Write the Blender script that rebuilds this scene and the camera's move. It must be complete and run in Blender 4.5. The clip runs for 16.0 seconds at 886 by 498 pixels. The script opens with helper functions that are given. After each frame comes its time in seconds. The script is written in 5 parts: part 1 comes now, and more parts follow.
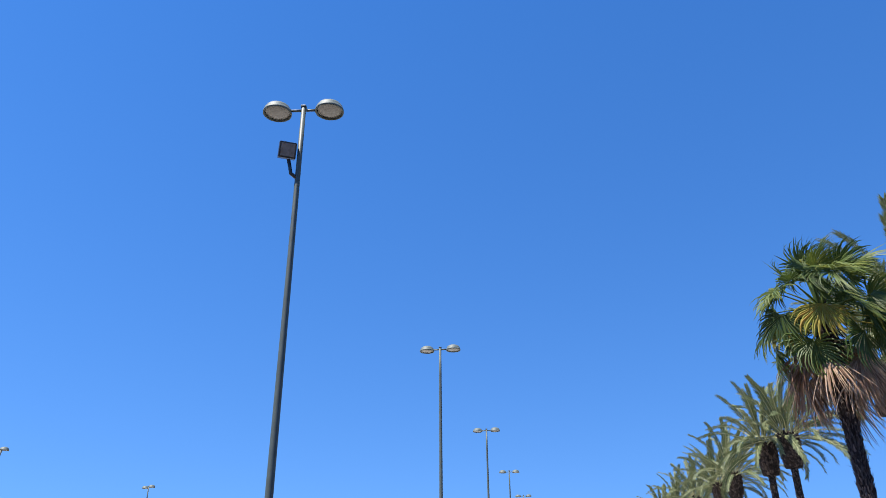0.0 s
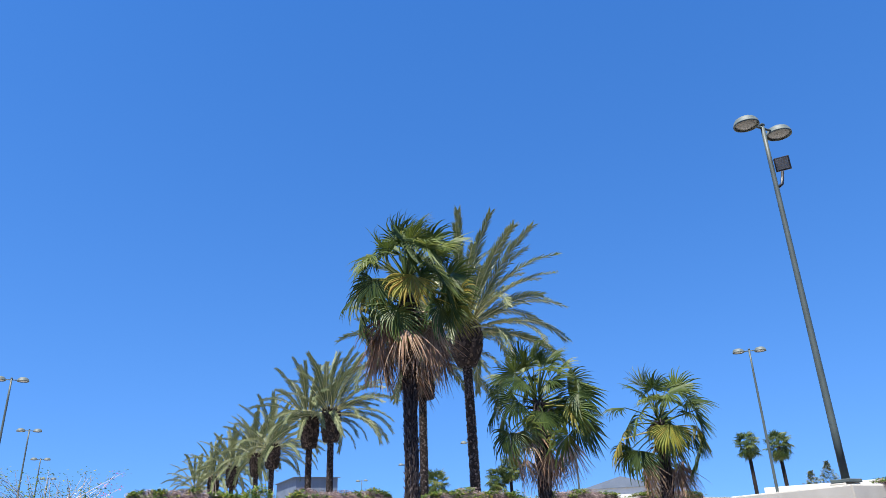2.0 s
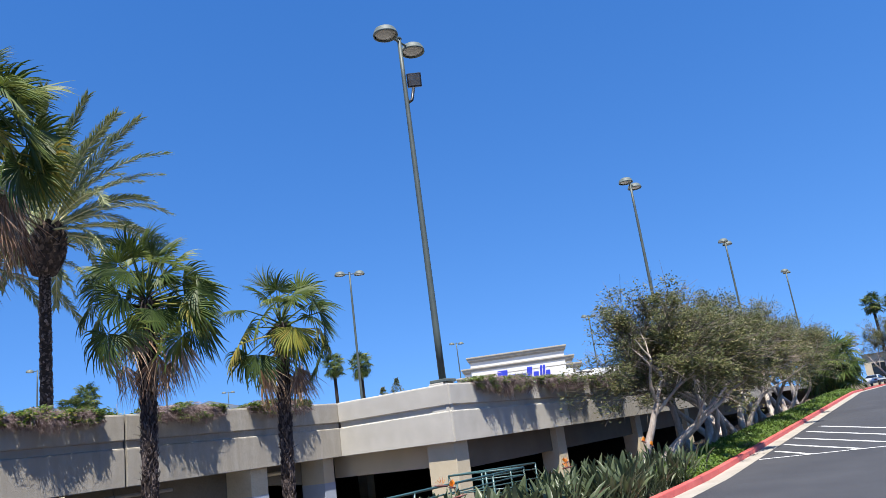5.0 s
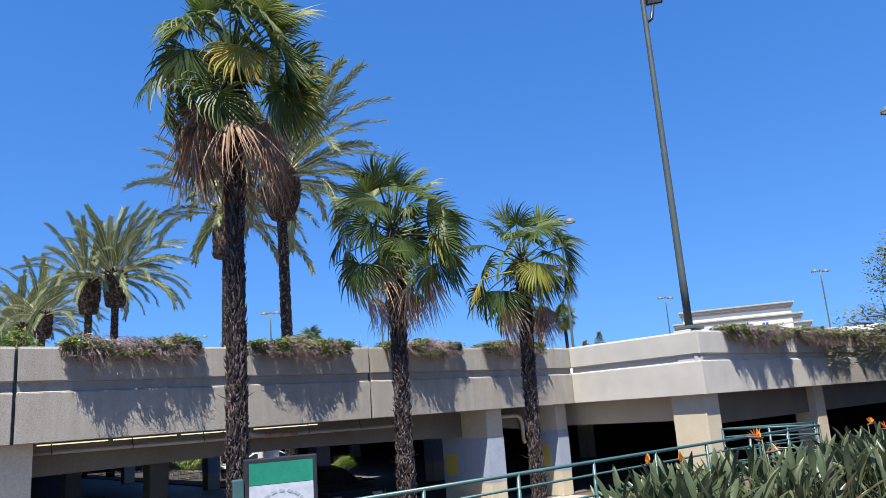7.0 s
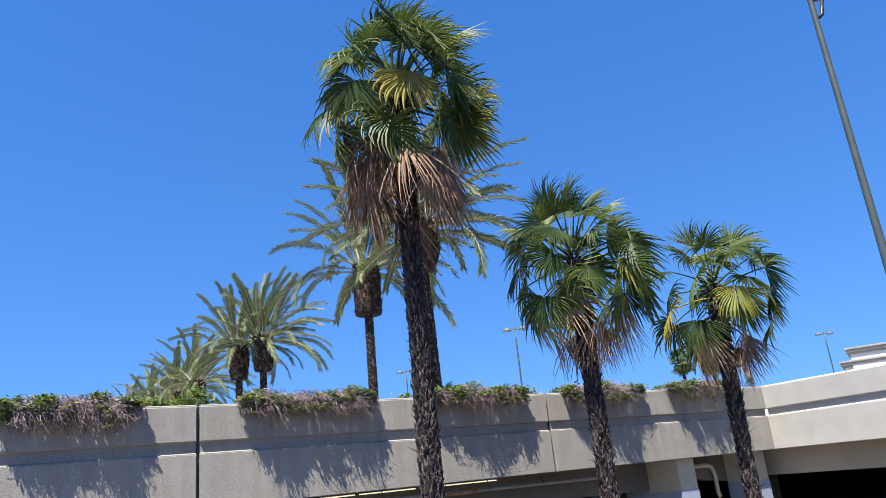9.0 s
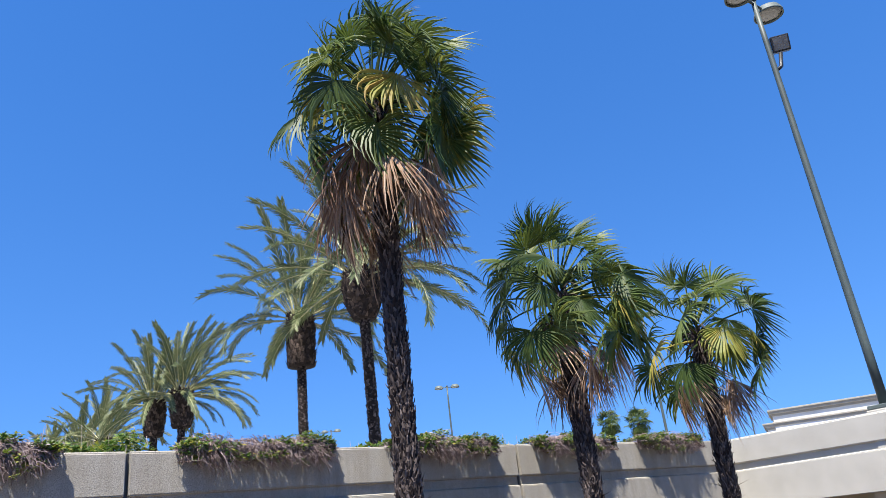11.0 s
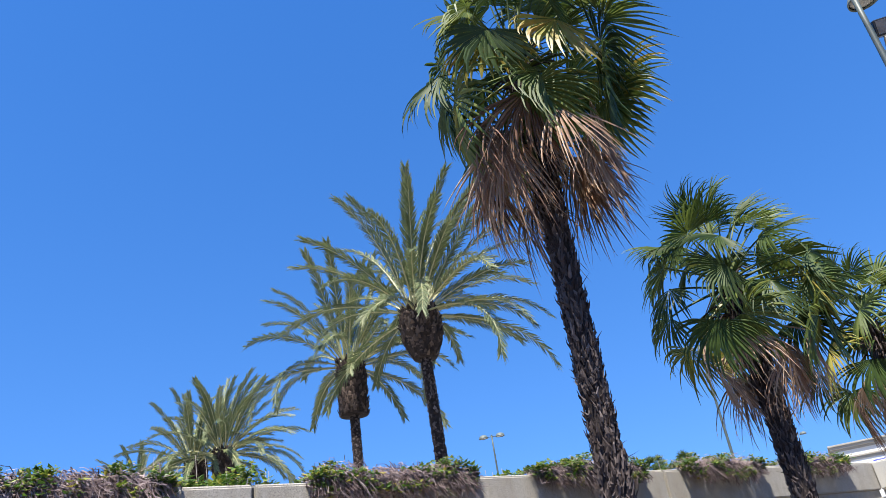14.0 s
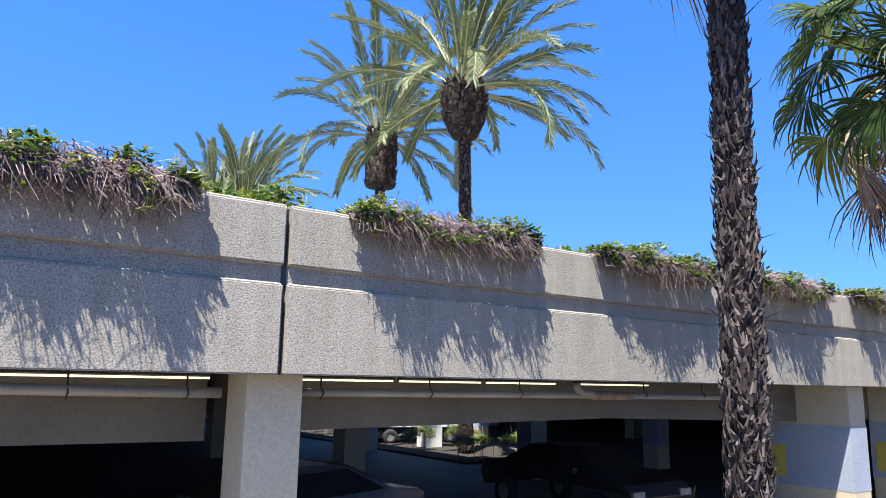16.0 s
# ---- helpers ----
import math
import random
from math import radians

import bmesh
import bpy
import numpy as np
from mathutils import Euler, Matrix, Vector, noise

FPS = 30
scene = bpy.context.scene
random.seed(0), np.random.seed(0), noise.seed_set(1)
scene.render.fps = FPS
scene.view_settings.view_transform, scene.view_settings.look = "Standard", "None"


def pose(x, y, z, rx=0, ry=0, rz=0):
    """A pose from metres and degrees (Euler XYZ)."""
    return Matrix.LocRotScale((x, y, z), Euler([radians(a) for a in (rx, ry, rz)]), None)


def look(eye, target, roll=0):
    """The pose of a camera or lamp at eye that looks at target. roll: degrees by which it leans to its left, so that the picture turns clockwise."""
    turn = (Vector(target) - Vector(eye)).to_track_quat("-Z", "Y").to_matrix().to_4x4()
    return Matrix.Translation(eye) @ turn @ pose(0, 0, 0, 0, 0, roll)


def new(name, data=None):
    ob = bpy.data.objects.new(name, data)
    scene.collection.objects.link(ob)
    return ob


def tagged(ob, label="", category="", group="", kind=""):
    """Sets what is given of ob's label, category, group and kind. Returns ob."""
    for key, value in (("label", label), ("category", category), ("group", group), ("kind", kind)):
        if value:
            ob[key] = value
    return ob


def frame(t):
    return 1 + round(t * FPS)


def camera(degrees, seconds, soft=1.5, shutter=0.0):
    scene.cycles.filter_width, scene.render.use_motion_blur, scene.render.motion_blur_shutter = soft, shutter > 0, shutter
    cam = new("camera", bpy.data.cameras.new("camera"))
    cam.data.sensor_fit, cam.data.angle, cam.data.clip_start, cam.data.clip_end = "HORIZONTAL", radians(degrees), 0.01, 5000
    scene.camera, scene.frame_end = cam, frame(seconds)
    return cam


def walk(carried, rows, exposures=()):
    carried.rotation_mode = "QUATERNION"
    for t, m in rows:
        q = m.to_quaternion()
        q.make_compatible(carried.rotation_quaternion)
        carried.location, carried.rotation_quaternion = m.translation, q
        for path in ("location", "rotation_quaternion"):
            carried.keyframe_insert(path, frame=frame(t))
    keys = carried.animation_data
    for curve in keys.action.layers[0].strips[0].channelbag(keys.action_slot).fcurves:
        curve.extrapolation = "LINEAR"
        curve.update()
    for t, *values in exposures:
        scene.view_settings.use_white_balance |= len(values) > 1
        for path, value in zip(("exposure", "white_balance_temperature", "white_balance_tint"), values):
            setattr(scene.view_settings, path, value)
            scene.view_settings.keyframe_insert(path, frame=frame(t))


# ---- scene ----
cam = camera(62.6, 16.0, 0.6)
PATH = [
    (0, (-1.179, -5.694, 2.264), (-1.451, -3.906, 3.119), -0.5),
    (0.5, (-1.266, -5.296, 2.176), (-1.343, -3.492, 3.035), -0.0),
    (1, (-1.379, -4.958, 2.112), (-1.221, -3.149, 2.951), -1.0),
    (1.5, (-1.418, -4.554, 2.066), (-0.966, -2.778, 2.865), -1.2),
    (2, (-1.464, -4.085, 2.008), (-0.653, -2.426, 2.777), -2.2),
    (2.5, (-1.349, -3.87, 1.94), (-0.193, -2.42, 2.689), -3.2),
    (3, (-1.168, -3.519, 1.946), (0.222, -2.29, 2.692), -5.6),
    (3.5, (-1.029, -3.136, 1.982), (0.552, -2.123, 2.67), -8.6),
    (4, (-0.818, -2.73, 1.917), (0.847, -1.785, 2.497), -10.6),
    (6.5, (-0.455, -0.541, 1.719), (0.997, 0.774, 2.121), -2.8),
    (7, (-0.343, -0.071, 1.713), (0.958, 1.386, 2.145), -4.1),
    (7.5, (-0.439, 0.378, 1.734), (0.734, 1.924, 2.217), -4.4),
    (8, (-0.424, 0.782, 1.711), (0.592, 2.419, 2.251), -3.8),
    (8.5, (-0.538, 1.279, 1.696), (0.336, 2.974, 2.297), -4.3),
    (9, (-0.486, 1.66, 1.705), (0.537, 3.269, 2.308), -5.8),
    (9.5, (-0.457, 2.087, 1.693), (0.637, 3.644, 2.31), -6.3),
    (12, (-0.547, 4.145, 1.684), (0.635, 5.533, 2.509), -7.1),
    (12.5, (-0.927, 4.524, 1.694), (0.108, 5.996, 2.567), -8.5),
    (13, (-0.972, 4.922, 1.612), (0.023, 6.412, 2.5), -9.9),
    (13.5, (-0.929, 5.486, 1.657), (0.082, 6.975, 2.53), -10.3),
    (14, (-0.96, 6.122, 1.692), (0.161, 7.527, 2.569), -9.1),
    (14.5, (-0.825, 6.423, 1.666), (0.418, 7.752, 2.495), -7.3),
    (15, (-0.636, 7.038, 1.656), (0.65, 8.402, 2.353), -4.5),
    (15.5, (-0.576, 7.6, 1.653), (0.677, 9.061, 2.194), -1.7),
    (16, (-0.392, 8.084, 1.606), (0.753, 9.685, 1.964), 1.0),
]
walk(cam, [(t, look(eye, target, roll)) for t, eye, target, roll in PATH], [(0, 1.27), (1, 1.37), (2.5, 1.34), (4, 1.2), (6.5, 1.36), (9.5, 1.42), (12, 1.45), (14.5, 1.5), (15.5, 1.66), (16, 1.84)])

# ---------------- light ----------------
SUN = Vector((0.36, 0.29, -1.0)).normalized()
world = bpy.data.worlds.new("sky_world")
scene.world = world
world.use_nodes = True
wn = world.node_tree.nodes
wl = world.node_tree.links
sky = wn.new("ShaderNodeTexSky")
sky.sky_type = "NISHITA"
sky.sun_disc = False
sky.sun_elevation = math.asin(-SUN.z)
sky.sun_rotation = math.atan2(-SUN.x, -SUN.y)
sky.altitude = 0.0
sky.air_density = 1.0
sky.dust_density = 0.0
sky.ozone_density = 3.0
# a clear dry day: the deep blue reaches down to the skyline
wtc = wn.new("ShaderNodeTexCoord")
wlift = wn.new("ShaderNodeVectorMath")
wlift.operation = "MULTIPLY_ADD"
wlift.inputs[1].default_value, wlift.inputs[2].default_value = (1, 1, 0.85), (0, 0, 0.22)
wnorm = wn.new("ShaderNodeVectorMath")
wnorm.operation = "NORMALIZE"
wl.new(wtc.outputs["Generated"], wlift.inputs[0])
wl.new(wlift.outputs[0], wnorm.inputs[0])
wl.new(wnorm.outputs[0], sky.inputs[0])
wsat = wn.new("ShaderNodeHueSaturation")
wsat.inputs["Hue"].default_value = 0.509
wsat.inputs["Saturation"].default_value = 1.30
wl.new(sky.outputs[0], wsat.inputs["Color"])
wl.new(wsat.outputs[0], wn["Background"].inputs[0])
wn["Background"].inputs[1].default_value = 0.095
sun_data = bpy.data.lights.new("sun", "SUN")
sun_data.energy = 4.5
sun_data.angle = radians(0.53)
sun_data.color = (1.0, 0.95, 0.87)
sun = new("sun", sun_data)
sun.matrix_world = look((0, 0, 60), Vector((0, 0, 60)) + SUN)

# ---------------- materials ----------------


def ramp_between(nt, fac, a, b, lo=0.3, hi=0.7):
    r = nt.nodes.new("ShaderNodeValToRGB")
    r.color_ramp.elements[0].position, r.color_ramp.elements[1].position = lo, hi
    r.color_ramp.elements[0].color, r.color_ramp.elements[1].color = (*a, 1), (*b, 1)
    nt.links.new(fac, r.inputs[0])
    return r.outputs[0]


def noise_tex(nt, scale, detail=4.0, rough=0.6, where="Object", stretch=(1, 1, 1)):
    tc = nt.nodes.new("ShaderNodeTexCoord")
    mp = nt.nodes.new("ShaderNodeMapping")
    mp.inputs["Scale"].default_value = stretch
    nt.links.new(tc.outputs[where], mp.inputs[0])
    n = nt.nodes.new("ShaderNodeTexNoise")
    n.inputs["Scale"].default_value, n.inputs["Detail"].default_value, n.inputs["Roughness"].default_value = scale, detail, rough
    nt.links.new(mp.outputs[0], n.inputs["Vector"])
    return n.outputs[0]


def mix_colour(nt, fac, a, b, mode="MIX"):
    m = nt.nodes.new("ShaderNodeMix")
    m.data_type, m.blend_type = "RGBA", mode
    for value, slot in ((fac, 0), (a, 6), (b, 7)):
        if isinstance(value, bpy.types.NodeSocket):
            nt.links.new(value, m.inputs[slot])
        elif slot == 0:
            m.inputs[0].default_value = value
        else:
            m.inputs[slot].default_value = (*value, 1)
    return m.outputs[2]


def bump(nt, bsdf, height, strength=0.3, distance=0.01):
    b = nt.nodes.new("ShaderNodeBump")
    b.inputs["Strength"].default_value, b.inputs["Distance"].default_value = strength, distance
    nt.links.new(height, b.inputs["Height"])
    nt.links.new(b.outputs[0], bsdf.inputs["Normal"])


def basic(name, rough=0.6, metal=0.0):
    m = bpy.data.materials.new(name)
    m.use_nodes = True
    bsdf = m.node_tree.nodes["Principled BSDF"]
    bsdf.inputs["Roughness"].default_value, bsdf.inputs["Metallic"].default_value = rough, metal
    return m, m.node_tree, bsdf


def mottled(name, a, b, scale=6.0, rough=0.7, metal=0.0, fine=60.0, bump_by=0.15, depth=0.004, stretch=(1, 1, 1)):
    """Two colours mixed at two scales, with fine relief."""
    m, nt, bsdf = basic(name, rough, metal)
    big = noise_tex(nt, scale, stretch=stretch)
    small = noise_tex(nt, fine, 2.0, stretch=stretch)
    c = ramp_between(nt, big, a, b)
    c2 = ramp_between(nt, small, (0.75, 0.75, 0.75), (1.0, 1.0, 1.0), 0.35, 0.6)
    nt.links.new(mix_colour(nt, 0.6, c, c2, "MULTIPLY"), bsdf.inputs["Base Color"])
    bump(nt, bsdf, small, bump_by, depth)
    return m


def aggregate(name, a, b, pit):
    """Exposed aggregate concrete: small pebbles, pits and broad stains running down."""
    m, nt, bsdf = basic(name, 0.85)
    tc = nt.nodes.new("ShaderNodeTexCoord")
    v = nt.nodes.new("ShaderNodeTexVoronoi")
    v.inputs["Scale"].default_value = 58.0
    nt.links.new(tc.outputs["Object"], v.inputs["Vector"])
    stones = ramp_between(nt, v.outputs["Distance"], (1, 1, 1), (0.62, 0.60, 0.57), 0.2, 0.75)
    big = noise_tex(nt, 1.2, 5.0)
    runs = noise_tex(nt, 2.2, 4.0, 0.65, stretch=(2.5, 2.5, 0.25))
    c = ramp_between(nt, big, a, b)
    c = mix_colour(nt, 0.75, c, stones, "MULTIPLY")
    c = mix_colour(nt, 0.55, c, ramp_between(nt, runs, (0.72, 0.68, 0.63), (1, 1, 1), 0.35, 0.6), "MULTIPLY")
    dark = noise_tex(nt, 60.0, 2.0)
    c = mix_colour(nt, ramp_between(nt, dark, (1, 1, 1), (0, 0, 0), 0.35, 0.45), c, pit)
    nt.links.new(c, bsdf.inputs["Base Color"])
    mul = nt.nodes.new("ShaderNodeMath")
    mul.operation = "MULTIPLY_ADD"
    mul.inputs[1].default_value = -1.0
    nt.links.new(v.outputs["Distance"], mul.inputs[0])
    nt.links.new(dark, mul.inputs[2])
    bump(nt, bsdf, mul.outputs[0], 0.32, 0.007)
    return m


def leaf_material(name, stops, rough=0.45, back=0.35, gloss=0.3, own=0.5):
    """A leaf whose colour differs from piece to piece, with some light let through."""
    m, nt, bsdf = basic(name, rough)
    bsdf.inputs["Specular IOR Level"].default_value = gloss
    info = nt.nodes.new("ShaderNodeObjectInfo")
    geo = nt.nodes.new("ShaderNodeNewGeometry")
    blend = nt.nodes.new("ShaderNodeMix")
    blend.inputs[0].default_value = own
    nt.links.new(info.outputs["Random"], blend.inputs[2])
    nt.links.new(geo.outputs["Random Per Island"], blend.inputs[3])
    r = nt.nodes.new("ShaderNodeValToRGB")
    while len(r.color_ramp.elements) < len(stops):
        r.color_ramp.elements.new(0.5)
    for e, (p, c) in zip(r.color_ramp.elements, stops):
        e.position, e.color = p, (*c, 1)
    nt.links.new(blend.outputs[0], r.inputs[0])
    grain = ramp_between(nt, noise_tex(nt, 9.0), (0.7, 0.7, 0.7), (1.1, 1.1, 1.1))
    col = mix_colour(nt, 0.7, r.outputs[0], grain, "MULTIPLY")
    nt.links.new(col, bsdf.inputs["Base Color"])
    tr = nt.nodes.new("ShaderNodeBsdfTranslucent")
    nt.links.new(col, tr.inputs[0])
    mix = nt.nodes.new("ShaderNodeMixShader")
    mix.inputs[0].default_value = back
    nt.links.new(bsdf.outputs[0], mix.inputs[1])
    nt.links.new(tr.outputs[0], mix.inputs[2])
    nt.links.new(mix.outputs[0], nt.nodes["Material Output"].inputs[0])
    return m


M_PANEL = aggregate("rough_aggregate_concrete", (0.34, 0.318, 0.272), (0.40, 0.375, 0.325), (0.12, 0.105, 0.09))
M_SMOOTH = mottled("smooth_concrete", (0.40, 0.375, 0.325), (0.48, 0.455, 0.40), 1.5, 0.8, fine=40)
M_COLUMN = mottled("painted_concrete", (0.46, 0.395, 0.275), (0.54, 0.465, 0.33), 1.2, 0.75, fine=30)
# beige concrete, its tone lowered so under-deck shade sits in the colour
M_BEAM = mottled("shade_dark_concrete", (0.105, 0.09, 0.065), (0.145, 0.125, 0.092), 0.8, 0.8, fine=25)
M_BLUE = mottled("blue_grey_paint", (0.27, 0.31, 0.38), (0.33, 0.37, 0.44), 1.2, 0.6, fine=30)
M_YELLOW = mottled("yellow_paint", (0.48, 0.35, 0.06), (0.56, 0.42, 0.09), 2.0, 0.6, fine=30)
M_DECK = mottled("deck_concrete", (0.25, 0.235, 0.205), (0.32, 0.30, 0.265), 0.6, 0.85, fine=20)
# floor colour kept dark to hold the gloom of the garage interior
M_FLOOR = mottled("shade_dark_floor", (0.06, 0.06, 0.058), (0.10, 0.098, 0.092), 0.5, 0.7, fine=15)
M_ASPHALT = mottled("asphalt", (0.028, 0.029, 0.033), (0.045, 0.046, 0.050), 0.5, 0.85, fine=90, bump_by=0.5, depth=0.01)
M_SOIL = mottled("mulch_soil", (0.07, 0.045, 0.03), (0.14, 0.095, 0.06), 2.0, 0.95, fine=45, bump_by=0.7, depth=0.03)
# mulch darkened so the sunlit bed still looks shaded
M_MULCH = mottled("darkened_mulch", (0.018, 0.014, 0.010), (0.04, 0.03, 0.022), 3.0, 0.95, fine=45, bump_by=0.7, depth=0.03)
M_LIMB = mottled("grey_brown_twig", (0.09, 0.072, 0.058), (0.20, 0.165, 0.135), 5.0, 0.9, fine=30)
M_KERB = mottled("red_kerb_paint", (0.50, 0.075, 0.065), (0.58, 0.12, 0.10), 2.5, 0.6, fine=30)
M_GUTTER = mottled("gutter_concrete", (0.27, 0.245, 0.20), (0.35, 0.32, 0.27), 1.5, 0.85, fine=40)
M_MARK = mottled("road_marking_paint", (0.66, 0.66, 0.64), (0.80, 0.80, 0.78), 3.0, 0.7, fine=50)
M_POLE = mottled("grey_green_painted_metal", (0.045, 0.06, 0.055), (0.07, 0.09, 0.08), 2.0, 0.55, 0.0, fine=60, bump_by=0.05)
M_HOOD = mottled("dome_hood_metal", (0.075, 0.095, 0.088), (0.115, 0.14, 0.128), 4.0, 0.6, 0.0, fine=60, bump_by=0.05)
M_LENS = mottled("lamp_lens", (0.20, 0.19, 0.175), (0.30, 0.29, 0.265), 14.0, 0.25, fine=30)
M_FLOOD = mottled("floodlight_glass", (0.10, 0.10, 0.10), (0.2, 0.19, 0.18), 6.0, 0.15, fine=30, bump_by=0.02)
M_PINKBOX = mottled("brown_box_paint", (0.20, 0.13, 0.11), (0.28, 0.19, 0.16), 3.0, 0.6, fine=30)
M_BLACK = mottled("black_metal", (0.012, 0.012, 0.013), (0.03, 0.03, 0.03), 4.0, 0.4, fine=60, bump_by=0.05)
M_RAIL = mottled("teal_painted_rail", (0.03, 0.075, 0.075), (0.05, 0.11, 0.107), 3.0, 0.4, 0.0, fine=50, bump_by=0.08)
M_PIPE = mottled("white_pipe", (0.24, 0.215, 0.18), (0.33, 0.30, 0.25), 2.0, 0.5, fine=30)
M_RUST = mottled("rusty_pipe", (0.20, 0.10, 0.06), (0.38, 0.27, 0.20), 9.0, 0.8, fine=40)
M_WHITE = mottled("white_stucco", (0.56, 0.55, 0.52), (0.66, 0.65, 0.62), 0.4, 0.85, fine=12)
M_SIGNBLUE = mottled("blue_sign_face", (0.02, 0.03, 0.35), (0.03, 0.05, 0.45), 2.0, 0.4, fine=20)
M_ROOF = mottled("grey_roof", (0.10, 0.13, 0.17), (0.14, 0.17, 0.22), 0.5, 0.7, fine=10)
M_GREENSIGN = mottled("green_sign_face", (0.01, 0.17, 0.10), (0.02, 0.22, 0.13), 2.0, 0.35, fine=20)
M_PAPER = mottled("sign_paper", (0.40, 0.42, 0.45), (0.46, 0.48, 0.51), 2.0, 0.4, fine=20)
M_INK = mottled("sign_ink", (0.25, 0.30, 0.32), (0.32, 0.36, 0.38), 4.0, 0.5, fine=20)
M_FAN = leaf_material("fan_palm_leaf", [(0.0, (0.030, 0.052, 0.014)), (0.45, (0.060, 0.095, 0.020)), (0.8, (0.115, 0.150, 0.030)), (1.0, (0.25, 0.25, 0.052))], 0.5, 0.32, 0.3, 0.35)
M_FANYELLOW = leaf_material("yellowing_fan_leaf", [(0.0, (0.13, 0.17, 0.03)), (0.5, (0.28, 0.27, 0.045)), (1.0, (0.40, 0.24, 0.05))], 0.45, 0.4, 0.4, 0.6)
M_DEAD = leaf_material("dead_palm_leaf", [(0.0, (0.09, 0.045, 0.03)), (0.35, (0.25, 0.145, 0.09)), (0.7, (0.46, 0.32, 0.21)), (1.0, (0.66, 0.51, 0.38))], 0.8, 0.15, 0.2, 0.5)
M_FEATHER = leaf_material("date_palm_leaf", [(0.0, (0.085, 0.115, 0.048)), (0.5, (0.145, 0.175, 0.076)), (1.0, (0.28, 0.29, 0.15))], 0.5, 0.3, 0.3, 0.6)
M_RACHIS = mottled("frond_stalk", (0.30, 0.30, 0.13), (0.42, 0.38, 0.20), 3.0, 0.5, fine=30)
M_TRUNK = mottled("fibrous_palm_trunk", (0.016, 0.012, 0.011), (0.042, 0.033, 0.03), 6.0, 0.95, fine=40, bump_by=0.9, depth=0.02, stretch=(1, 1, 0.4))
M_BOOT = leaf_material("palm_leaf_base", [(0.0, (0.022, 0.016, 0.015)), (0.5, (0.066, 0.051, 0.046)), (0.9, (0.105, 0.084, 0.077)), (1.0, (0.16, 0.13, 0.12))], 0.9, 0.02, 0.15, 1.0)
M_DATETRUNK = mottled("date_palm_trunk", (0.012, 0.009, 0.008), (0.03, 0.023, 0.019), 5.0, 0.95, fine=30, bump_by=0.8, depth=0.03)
for _m in (M_TRUNK, M_DATETRUNK, M_BOOT):
    _m.node_tree.nodes["Principled BSDF"].inputs["Specular IOR Level"].default_value = 0.15
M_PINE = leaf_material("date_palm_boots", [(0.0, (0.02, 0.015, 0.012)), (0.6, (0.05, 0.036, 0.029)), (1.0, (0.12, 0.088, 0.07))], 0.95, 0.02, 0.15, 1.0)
M_VINE = leaf_material("trailing_vine_leaf", [(0.0, (0.03, 0.075, 0.012)), (0.5, (0.085, 0.155, 0.022)), (0.85, (0.20, 0.25, 0.035)), (1.0, (0.36, 0.30, 0.05))], 0.42, 0.35, 0.4, 1.0)
M_TWIG = leaf_material("dry_trailing_twig", [(0.0, (0.06, 0.038, 0.034)), (0.5, (0.165, 0.12, 0.115)), (1.0, (0.36, 0.29, 0.275))], 0.9, 0.1, 0.15, 1.0)
M_STRELITZIA = leaf_material("strelitzia_leaf", [(0.0, (0.04, 0.06, 0.03)), (0.6, (0.075, 0.10, 0.048)), (1.0, (0.14, 0.165, 0.085))], 0.35)
M_ORANGE = leaf_material("orange_petal", [(0.0, (0.75, 0.20, 0.02)), (1.0, (0.85, 0.33, 0.04))], 0.5)
M_PINK = leaf_material("magenta_petal", [(0.0, (0.55, 0.03, 0.16)), (1.0, (0.75, 0.08, 0.28))], 0.5)
M_BRACT = leaf_material("flower_bract", [(0.0, (0.16, 0.09, 0.09)), (1.0, (0.30, 0.12, 0.10))], 0.5)
M_COVER = leaf_material("ground_cover_leaf", [(0.0, (0.06, 0.11, 0.018)), (0.6, (0.11, 0.18, 0.028)), (1.0, (0.20, 0.27, 0.05))], 0.45)
M_TREELEAF = leaf_material("small_tree_leaf", [(0.0, (0.055, 0.070, 0.025)), (0.5, (0.125, 0.140, 0.050)), (0.8, (0.22, 0.215, 0.09)), (1.0, (0.32, 0.265, 0.145))], 0.45, 0.35, 0.4, 0.9)
M_BARK = mottled("pale_peeling_bark", (0.24, 0.19, 0.16), (0.48, 0.42, 0.36), 5.0, 0.9, fine=30, bump_by=0.7, depth=0.02, stretch=(1, 1, 0.3))
M_TYRE = mottled("tyre_rubber", (0.01, 0.01, 0.01), (0.022, 0.022, 0.022), 4.0, 0.8, fine=30)
M_RIM = mottled("alloy_rim", (0.45, 0.45, 0.46), (0.55, 0.55, 0.56), 4.0, 0.3, 0.8, fine=30, bump_by=0.02)


def car_paint(name, c):
    m, nt, bsdf = basic(name, 0.3, 0.3)
    nt.links.new(ramp_between(nt, noise_tex(nt, 2.0), c, tuple(v * 1.15 for v in c)), bsdf.inputs["Base Color"])
    bsdf.inputs["Coat Weight"].default_value = 0.16
    return m


M_CARGREY = car_paint("grey_car_paint", (0.05, 0.053, 0.056))
M_CARSILVER = car_paint("silver_car_paint", (0.55, 0.56, 0.57))
M_CARDARK = car_paint("dark_car_paint", (0.02, 0.022, 0.026))
M_GLASS, _nt, _b = basic("tinted_glass", 0.06)
_b.inputs["Base Color"].default_value = (0.012, 0.014, 0.016, 1)
M_TAIL, _nt, _b = basic("red_tail_lens", 0.15)
_b.inputs["Base Color"].default_value = (0.30, 0.02, 0.02, 1)
M_TUBE, _nt, _b = basic("fluorescent_tube", 0.4)
_b.inputs["Base Color"].default_value = (0.5, 0.46, 0.37, 1)
